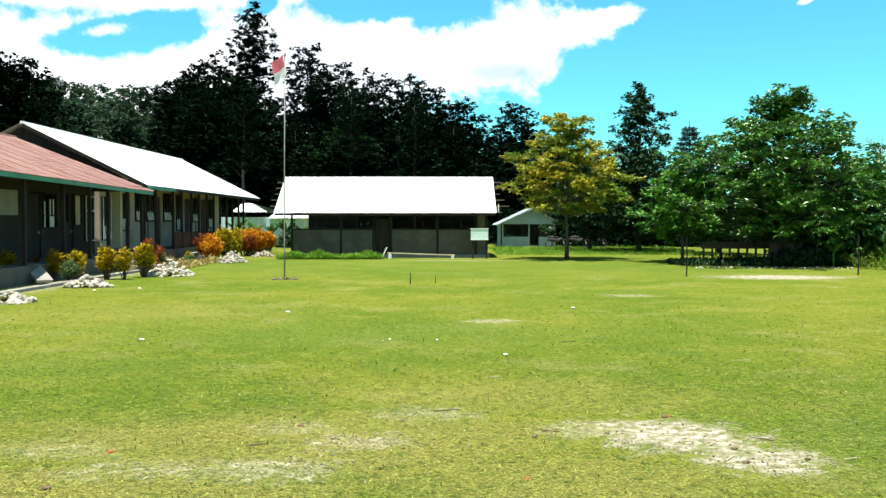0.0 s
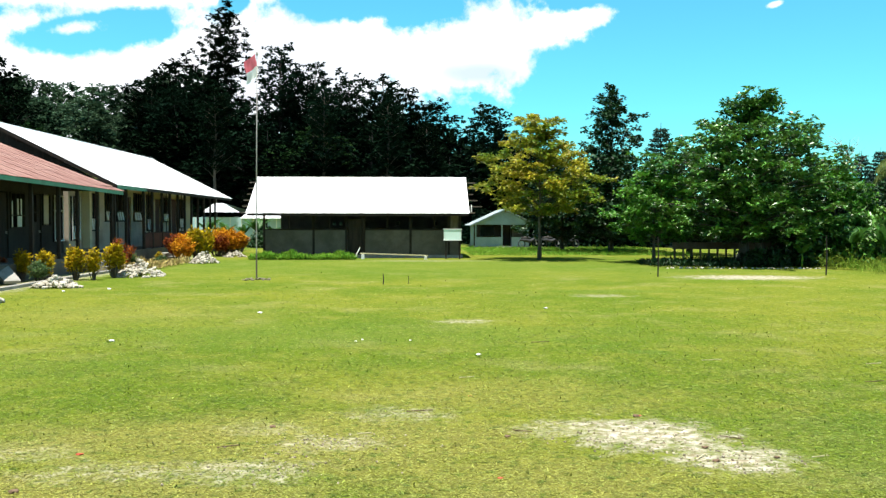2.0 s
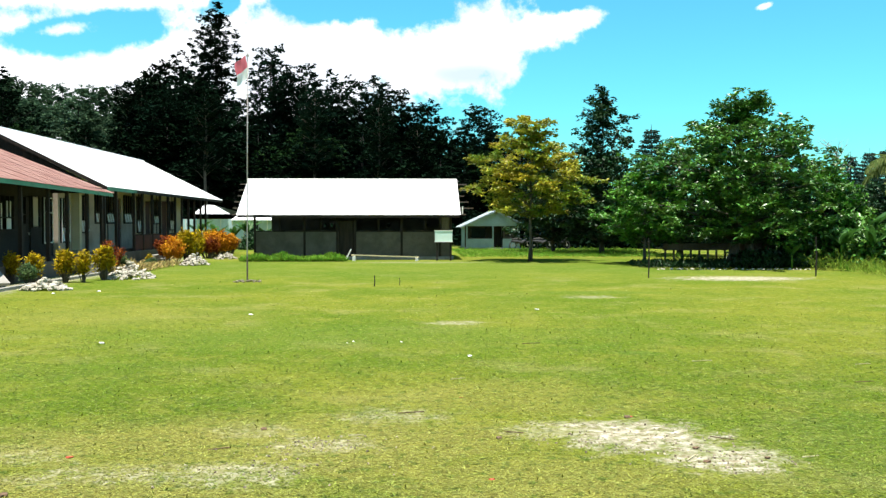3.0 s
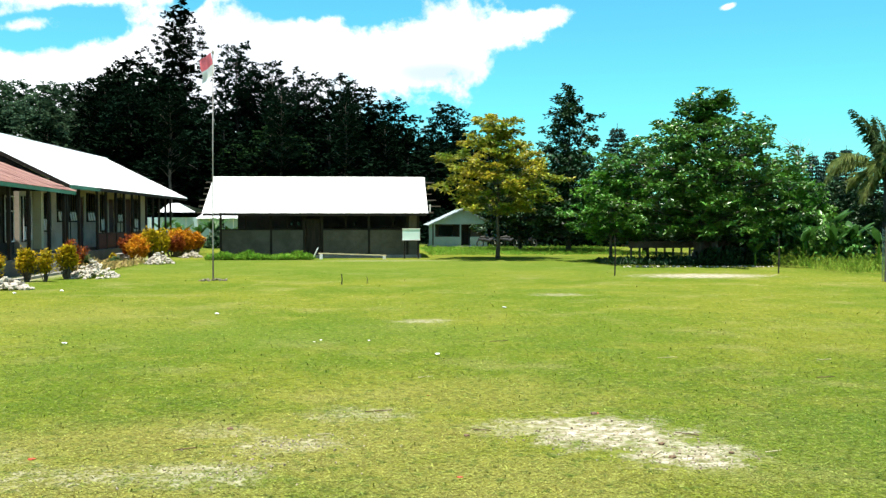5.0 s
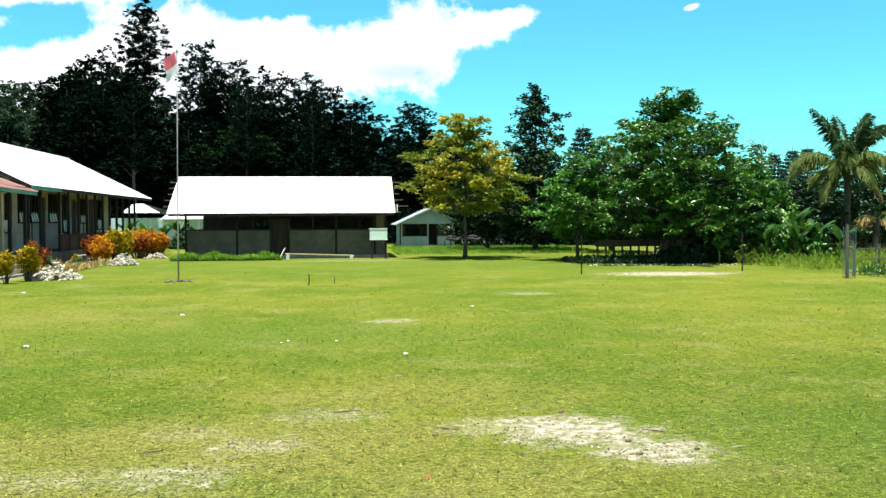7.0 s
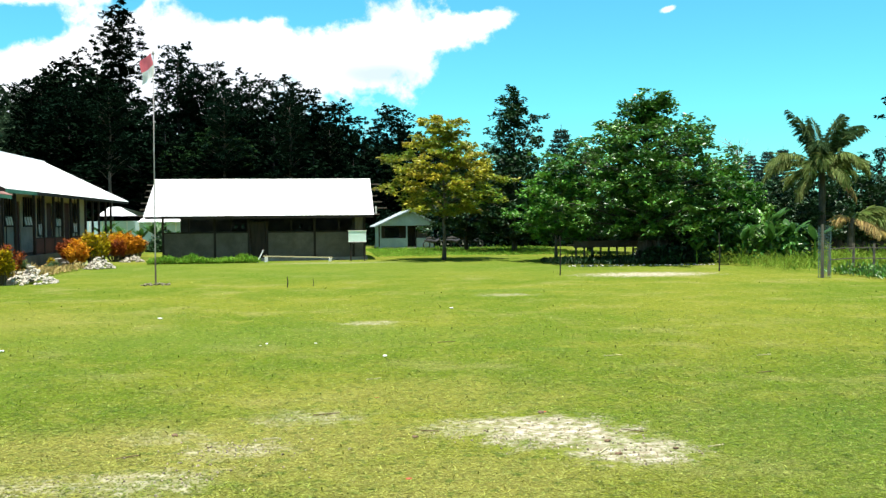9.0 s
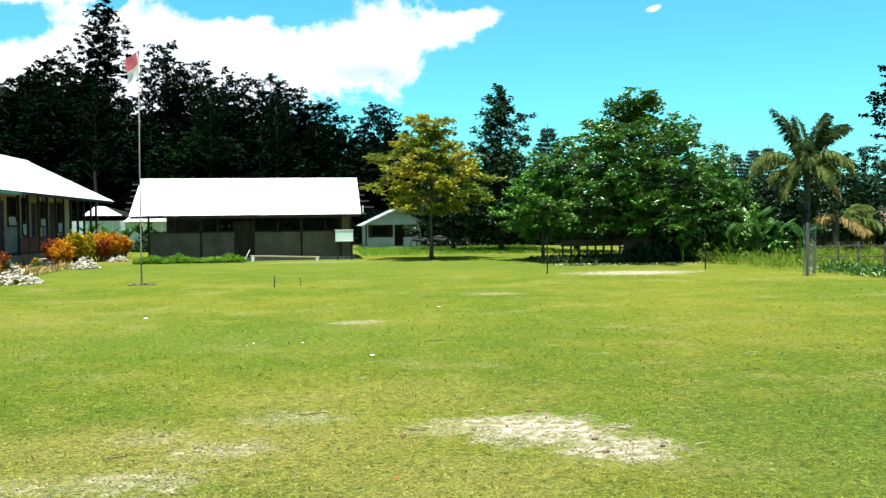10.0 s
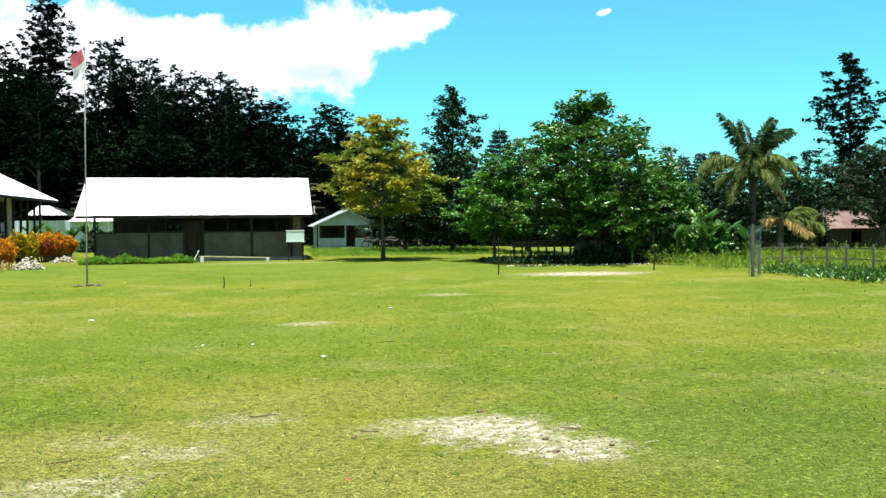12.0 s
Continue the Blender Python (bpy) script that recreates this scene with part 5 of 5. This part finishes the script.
def make_banana(seed, h):
    rng = np.random.default_rng(seed)
    t = thing("banana_plant", (0, 0, 0), "banana plant with large torn green leaves", "banana plant", "banana clump")
    part("pseudostem", tube([(0, 0, -0.05), (0.03, 0, h * 0.35), (0, 0, h * 0.62)], [0.13, 0.11, 0.07], 8), L_WEED, t, smooth=True)
    for k in range(8):
        a = k * 2.4 + rng.normal() * 0.3
        L, up = h * rng.uniform(0.42, 0.62), rng.uniform(0.9, 1.5)
        bm = bmesh.new()
        rows = []
        for i in range(9):
            s = i / 8
            out = L * s
            z = h * 0.58 + L * (up * s * 1.2 - 0.95 * s * s * (1.1 - up * 0.5))
            w = 0.02 if s < 0.1 else 0.30 * h / 3 * math.sin(math.pi * min(s * 0.9 + 0.1, 1)) ** 0.6
            ca, sa = math.cos(a), math.sin(a)
            dz = -0.25 * w
            rows.append([bm.verts.new((ca * out - sa * q, sa * out + ca * q, z + (dz if q else 0) + rng.normal() * 0.015)) for q in (-w, 0, w)])
        for r0, r1 in zip(rows, rows[1:]):
            bm.faces.new((r0[0], r0[1], r1[1], r1[0]))
            bm.faces.new((r0[1], r0[2], r1[2], r1[1]))
        part("leaf", bm, L_BANANA, t)
    return t


ban = make_banana(61, 3.4)
ban.location = (19.2, 39.8, 0)
ban.scale = (0.5, 0.5, 0.5)
for x, y, turn, s in [(20.4, 39.4, 250, 0.5), (21.5, 39.9, 80, 0.55), (22.4, 39.2, 170, 0.5), (20.9, 41.2, 20, 0.7), (16.6, 38.9, 300, 0.3),
                      (-13.1, 70.0, 0, 0.5), (-12.2, 70.5, 100, 0.62), (-14.6, 71.0, 200, 0.55), (-16.2, 72.0, 40, 0.6), (-11.0, 71.3, 260, 0.45)]:
    cpy = copy_thing(ban, pose(x, y, 0, 0, 0, turn))
    cpy.scale = (s, s, s)


def make_palm(x, y, h, seed, fronds, label):
    """A coconut palm: ringed trunk and feather fronds; each frond is (bearing, lift, length, curl, material), angles in degrees."""
    rng = np.random.default_rng(seed)
    t = thing("coconut_palm", (x, y, 0), label, "palm tree")
    zs = np.linspace(-0.05, h, 16)
    part("trunk", tube([(x + 0.12 * math.sin(z * 0.5), y, z) for z in zs], [0.2 + 0.015 * (i % 2) - 0.004 * i for i in range(16)], 9), M_BARK, t)
    hx = x + 0.12 * math.sin(h * 0.5)
    for bearing, lift, length, curl, material in fronds:
        a, el = radians(bearing + rng.normal() * 6), radians(lift + rng.normal() * 4)
        L = length * rng.uniform(0.94, 1.06)
        pts, p = [], Vector((hx, y, h - 0.05))
        for i in range(15):
            pts.append(p.copy())
            p = p + Vector((math.cos(a) * math.cos(el), math.sin(a) * math.cos(el), math.sin(el))) * L / 14
            el = max(el - radians(curl) / 14 * (0.4 + i / 11), -1.5)
        rachis = part("frond", tube(pts, [0.036 - 0.0022 * i for i in range(15)], 5), L_PALMY, t)
        c, d = [], []
        twist = rng.normal() * 0.3
        for i in range(1, 14):
            for f in (0.0, 0.14, 0.28, 0.42, 0.57, 0.71, 0.85):
                q = pts[i].lerp(pts[i + 1], f)
                way = (pts[i + 1] - pts[i]).normalized()
                sd = Vector((-math.sin(a + twist), math.cos(a + twist), 0))
                for sgn in (-1, 1):
                    c.append(tuple(q))
                    d.append(tuple(sd * sgn * rng.uniform(0.6, 1.0) + way * 0.8 + Vector((0, 0, -0.55 + rng.normal() * 0.3))))
        n = len(c)
        ln = (0.66 * np.sin(np.linspace(0.4, math.pi * 0.93, n)) + 0.14) * rng.uniform(0.8, 1.1, n)
        leaves_mesh("frond_blade", np.array(c) - np.array([x, y, 0.0]), np.array(d), unit(rng, n) * 0.3 + np.array([0, 0, 1.0]), ln, 0.042, material, rachis, droop=0.22)
    return t


make_palm(25.4, 44.0, 4.6, 71, [(180, 70, 3.5, 40, L_PALM), (150, 80, 3.1, 30, L_PALM), (20, 80, 3.5, 45, L_PALM), (90, 78, 3.0, 40, L_PALM), (-70, 76, 3.0, 45, L_PALM), (5, 60, 3.9, 80, L_PALM),
                                (-30, 68, 3.2, 70, L_PALM), (60, 55, 3.0, 85, L_PALM), (230, 58, 3.0, 85, L_PALM), (190, 40, 3.7, 110, L_PALMY), (165, 30, 3.5, 105, L_PALMY), (215, 38, 2.9, 135, L_PALMY),
                                (250, 45, 2.9, 145, L_PALMY), (290, 45, 2.8, 145, L_PALMY), (320, 40, 2.8, 135, L_PALMY), (345, 45, 2.9, 130, L_PALMY), (15, 30, 2.7, 120, L_PALMY), (270, 10, 2.8, 110, L_PALMY),
                                (120, 15, 2.6, 90, L_PALMY), (200, -20, 2.4, 70, L_PALMY), (310, -25, 2.4, 65, L_PALMD)], "coconut palm with upright green and drooping yellow fronds")
make_palm(26.2, 42.6, 2.0, 72, [(10, 30, 2.2, 75, L_PALMY), (-15, 15, 2.3, 75, L_PALMY), (-40, 5, 2.2, 70, L_PALMY), (-75, -5, 1.9, 70, L_PALMD), (40, 25, 1.9, 80, L_PALMY), (200, 20, 1.2, 90, L_PALMD),
                                (-25, 45, 1.8, 80, L_PALMY)], "small coconut palm with dry yellow drooping fronds")


# ---- brown house, fence, posts ----
def build_brown_house():
    h = thing("brown_house", (48, 70, -0.95), "weathered brown timber house with a rusted metal roof", "house")
    x0, x1, y0, y1, lo, top = 43.1, 55.0, 66.8, 73.5, -0.95, 1.3
    part("wall", wall_cells(bmesh.new(), "x", y0, x0, x1, lo, top, 0.15, [(44.6, 45.5, lo + 0.1, 0.9), (47.6, 48.6, 0.0, 0.9), (51.0, 52.0, lo + 0.1, 0.95)]), M_DARKWOOD, h)
    part("wall", box((x0, y0 + 0.154, lo, x0 + 0.15, y1, top)), M_DARKWOOD, h)
    part("wall", box((x1 - 0.15, y0 + 0.154, lo, x1, y1, top)), M_DARKWOOD, h)
    part("wall", box((x0 + 0.154, y1 - 0.15, lo, x1 - 0.154, y1, top)), M_DARKWOOD, h)
    for y in (y0 - 0.9, y1 + 0.9):
        corrugated(h, ((x0 - 0.8, y, 1.15), (x1 + 0.8, y, 1.15)), ((x0 + 2.4, 70.2, 2.5), (x1 + 0.8, 70.2, 2.5)), M_RUST)
    part("ridge_cap", tube([(x0 + 2.4, 70.2, 2.52), (x1 + 0.8, 70.2, 2.52)], [0.09, 0.09], 6), M_RUST, h)


build_brown_house()


def build_fence():
    line = [(17.6, 29.9), (18.94, 30.6), (19.6, 30.4), (20.1, 29.6), (20.37, 28.9), (20.42, 27.5), (20.5, 26.0), (20.6, 24.4), (20.8, 22.8)]
    f = thing("wire_fence", (19.9, 28.5, 0), "rough timber fence of thin posts and two rails", "fence")
    for x, y in line:
        part("post", tube([(x, y, -0.05), (x + 0.02, y, 0.55), (x + 0.03, y, 1.08)], [0.05, 0.045, 0.04], 7), M_WOOD, f)
    for z in (0.55, 0.93):
        for (xa, ya), (xb, yb) in zip(line, line[1:]):
            part("rail", add_bar(bmesh.new(), (xa, ya - 0.05, z), (xb, yb - 0.05, z + 0.02), 0.02, 0.035), M_WOOD, f)


build_fence()


def build_guard():
    x, y = 16.8, 28.8
    g = thing("wire_tree_guard", (x, y, 0), "tall wire mesh sleeve round a timber post", "tree guard")
    part("post", tube([(x - 0.08, y, -0.05), (x - 0.08, y, 1.8)], [0.06, 0.05], 8), M_WOOD, g)
    bm = bmesh.new()
    for k in range(22):
        a = k * math.tau / 22
        add_tube(bm, [(x + 0.2 * math.cos(a), y + 0.2 * math.sin(a), 0), (x + 0.2 * math.cos(a), y + 0.2 * math.sin(a), 1.73)], [0.0028, 0.0028], 4)
    for z in np.arange(0.05, 1.76, 0.1):
        add_tube(bm, [(x + 0.2 * math.cos(a), y + 0.2 * math.sin(a), z) for a in np.linspace(0, math.tau, 13)], [0.0022] * 13, 4)
    part("wire_mesh", bm, M_NET, g, "green-blue wire netting")


build_guard()


def lone_post(x, y, h, r, label):
    p = thing("stake", (x, y, 0), label, "post", "field stakes")
    part("shaft", tube([(x, y, -0.05), (x + 0.02, y, h * 0.5), (x, y + 0.02, h)], [r, r * 0.9, r * 0.7], 7), M_DARKWOOD, p)


lone_post(8.73, 32.8, 1.45, 0.026, "dark timber stake at the field edge")
lone_post(15.25, 33.6, 1.5, 0.03, "dark timber stake at the field edge")
lone_post(-1.04, 28.9, 0.34, 0.02, "short thin stake in the grass")
lone_post(-0.25, 29.2, 0.25, 0.012, "short thin stake in the grass")


def build_platform():
    p = thing("timber_platform", (14.9, 44.5, 0), "old timber platform on short legs in the tree shade", "platform")
    part("deck", box((12.4, 44.0, 0.72, 17.6, 45.3, 0.8)), M_WOOD, p)
    part("side_board", box((12.4, 43.94, 0.66, 17.6, 43.996, 1.0)), M_RUST, p)
    for x in np.arange(12.5, 17.6, 0.42):
        part("leg", box((x, 44.02, 0, x + 0.08, 44.1, 0.717)), M_WOOD, p)


build_platform()


# ---- small things by the hall ----
def build_sign():
    s = thing("sign_board", (1.95, 48.2, 0), "pale green painted notice board on two posts", "sign")
    part("board", box((1.46, 48.15, 1.02, 2.38, 48.19, 1.56)), M_BOARD, s)
    part("board_frame", box((1.43, 48.13, 0.98, 2.41, 48.2, 1.018), (1.43, 48.13, 1.562, 2.41, 48.2, 1.6)), M_WHITE, s)
    for x in (1.54, 2.26):
        part("post", box((x, 48.2, -0.05, x + 0.07, 48.27, 1.62)), M_DARKWOOD, s)


build_sign()


def build_timbers():
    p = thing("leaning_plank", (-3.1, 48.0, 0), "short white plank leaning at a slant from the weeds", "plank")
    part("board", add_bar(bmesh.new(), (-3.25, 48.0, -0.02), (-2.93, 48.05, 0.62), 0.16, 0.04), M_WHITE, p)
    b = thing("timber_beam", (-1.2, 48.15, 0), "long pale timber beam lying on low blocks", "beam")
    part("beam", add_bar(bmesh.new(), (-2.95, 48.35, 0.30), (0.62, 47.95, 0.2), 0.08, 0.06), M_STRAW, b)
    for x, y in ((-2.8, 48.33), (0.5, 47.96)):
        part("block", box((x - 0.08, y - 0.1, 0, x + 0.08, y + 0.1, 0.16 if x > 0 else 0.25)), M_WHITE, b)


build_timbers()


def build_step(x, y, turn, label):
    s = thing("concrete_slab", (0, 0, 0), label, "slab", "veranda steps")
    part("tread", box((-0.9, -0.5, 0.0, 0.9, 0.5, 0.2)), M_CONC, s)
    part("upper_tread", box((-0.9, 0.05, 0.203, 0.9, 0.5, 0.38)), M_CONC, s)
    s.matrix_basis = pose(x, y, 0, 0, 0, turn)


build_step(-12.2, 37.0, 90, "weathered concrete steps up to the veranda")
build_step(-12.4, 46.8, 90, "weathered concrete steps up to the veranda")
ramp = thing("fallen_slab", (-13.0, 29.3, 0), "pale concrete slab leaning against the plinth", "slab")
part("slab", add_bar(bmesh.new(), (-12.45, 28.6, 0.1), (-13.3, 29.6, 0.55), 0.5, 0.09), M_CONC, ramp)
kerb = thing("path_edging", (-11.6, 30, 0), "low concrete edging along the classroom path", "edging")
part("edging", box((-11.95, 22.0, -0.05, -11.75, 36.0, 0.09)), M_CONC, kerb)


def scrap(x, y, size, material, name, label, category, seed, thick=0.35):
    rng = random.Random(seed)
    bm = bmesh.new()
    bmesh.ops.create_icosphere(bm, subdivisions=1, radius=1.0)
    for v in bm.verts:
        v.co *= rng.uniform(0.6, 1.1)
        v.co = Vector((v.co.x * size, v.co.y * size * 0.7, v.co.z * size * thick + size * thick * 0.7))
    bm.transform(Matrix.Translation((x, y, 0)))
    ob = part(name, bm, material)
    tagged(ob, label, category, name + " litter")


for i, (x, y, s) in enumerate([(0.93, 13.6, 0.055), (2.96, 20.8, 0.07), (-3.38, 19.9, 0.07), (-5.05, 15.3, 0.06), (-9.9, 26.0, 0.08), (-8.9, 26.8, 0.08), (-0.9, 15.4, 0.03), (-0.1, 15.3, 0.03), (-1.0, 15.2, 0.025)]):
    scrap(x, y, s, M_PAPER, "paper_scrap", "crumpled white scrap on the grass", "litter", 200 + i)
for i, (x, y, s) in enumerate([(-2.87, 7.85, 0.04), (0.66, 7.05, 0.03), (0.62, 10.4, 0.03), (2.3, 9.3, 0.03)]):
    scrap(x, y, s, M_REDLEAF, "fallen_leaf", "curled reddish dry leaf on the grass", "leaf", 230 + i, 0.25)
for i, (x, y, s) in enumerate([(-1.39, 8.85, 0.045), (-2.95, 6.75, 0.05), (2.55, 7.95, 0.04), (2.5, 7.5, 0.045), (0.85, 8.4, 0.045), (2.25, 9.25, 0.05), (3.05, 7.6, 0.04)]):
    scrap(x, y, s, M_SOIL, "soil_clod", "dark brown clod of soil", "clod", 250 + i, 0.4)
def dirt_crumbs():
    """Loose crumbs of soil and dry stalks on the bare patches."""
    rng = random.Random(31)
    bm = bmesh.new()
    for i in range(420):
        cx, cy, rx, ry = rng.choice([(2.05, 8.4, 0.95, 0.7), (2.05, 8.4, 0.95, 0.7), (2.65, 7.55, 0.6, 0.5), (-1.3, 7.4, 0.9, 0.5), (-0.75, 8.2, 0.6, 0.4)])
        x, y, s = cx + rng.gauss(0, 0.5) * rx, cy + rng.gauss(0, 0.5) * ry, rng.uniform(0.004, 0.014)
        m = pose(x, y, s * 0.4, rng.uniform(0, 90), rng.uniform(0, 90), rng.uniform(0, 360)) @ Matrix.Diagonal((s * rng.uniform(0.7, 1.6), s, s * 0.7, 1))
        bmesh.ops.create_icosphere(bm, subdivisions=1, radius=1.0, matrix=m) if i % 6 == 0 else bmesh.ops.create_cube(bm, size=1.3, matrix=m)
    tagged(part("soil_crumbs", bm, M_CRUMB), "loose pale and brown soil crumbs on the bare patches", "soil", kind="stuff")


dirt_crumbs()


def dry_stalk(x, y, length, turn, k):
    ob = part("dry_stalk", add_bar(bmesh.new(), (x, y, 0.008), (x + length * math.cos(turn), y + length * math.sin(turn), 0.014), 0.008, 0.008), M_STRAW if k % 2 else M_SOIL)
    tagged(ob, "thin dry stalk lying on the grass", "stalk", "fallen stalks")


for k, (x, y, length, turn) in enumerate([(3.0, 8.25, 0.22, 2.6), (3.35, 7.6, 0.16, 0.2), (-0.1, 9.55, 0.28, 0.15), (-0.55, 8.55, 0.14, 0.1), (-1.75, 8.05, 0.2, 0.4), (0.55, 11.6, 0.2, 0.3),
                                          (5.6, 11.2, 0.25, 0.1), (4.1, 13.0, 0.3, 0.05), (1.9, 15.0, 0.3, 0.1), (2.35, 7.55, 0.2, 0.9), (1.1, 8.6, 0.18, 2.9), (6.3, 12.6, 0.25, 0.2)]):
    dry_stalk(x, y, length, turn, k)


foot = rock_heap(-5.39, 31.1, 0.45, 0.35, 0.08, 34, 0.06, 8, stone_meshes(7, M_CLOD))
row = thing("stone_row", (13.6, 38.7, 0), "row of small pale stones along the tree shade", "stones")
rowrng = random.Random(4)
for k in range(46):
    ob = new("stone", STONES[rowrng.randrange(7)])
    ob.parent = row
    s = rowrng.uniform(0.04, 0.085)
    ob.location = (-2.9 + 6.3 * k / 45 + rowrng.gauss(0, 0.06), rowrng.gauss(0, 0.12) - 0.01 * k, s * 0.3)
    ob.rotation_euler, ob.scale = (0, 0, rowrng.random() * 6), (s * 1.3, s, s)
foot["label"] = "low ring of stones round the flagpole foot"


# ---- grass ----
def build_grass():
    """Short blades over the near field, thinning with distance; bare patches stay open."""
    rng = np.random.default_rng(77)
    n = 275000
    y = 1.0 / rng.uniform(1 / 38.0, 1 / 4.3, n)
    x = y * rng.uniform(-0.52, 0.79, n)
    keep = np.ones(n, bool)
    for cx, cy, rx, ry, turn, amount in DIRT_PATCHES:
        c, s = math.cos(turn), math.sin(turn)
        e, f = ((x - cx) * c + (y - cy) * s) / rx, ((y - cy) * c - (x - cx) * s) / ry
        keep &= (np.sqrt(e * e + f * f) + rng.normal(size=n) * 0.3 > 1.05) | (rng.random(n) > amount * 0.97)
    keep &= rng.random(n) > (y - 12.0) / 26.0
    x, y = x[keep], y[keep]
    n = len(x)
    clump = np.sin(x * 3.1 + 2 * np.sin(y * 1.7)) * np.cos(y * 2.3 + 1.5 * np.sin(x * 1.3))
    h = (0.026 + 0.008 * clump + rng.random(n) * 0.016) * (0.8 + y * 0.045)
    d = unit(rng, n)
    d[:, 2] = np.abs(d[:, 2]) * 0.06 + 0.02
    c = np.stack([x, y, rng.uniform(0.002, 0.004, n)], 1)
    ob = leaves_mesh("grass", c, d, unit(rng, n) * 0.07 + np.array([0, 0, 1.0]), h * 1.05, 0.0065 + 0.0010 * y, grass_material(), fold=0.0, droop=0.0)
    tagged(ob, "short green grass blades over the field", "grass", kind="stuff")


build_grass()
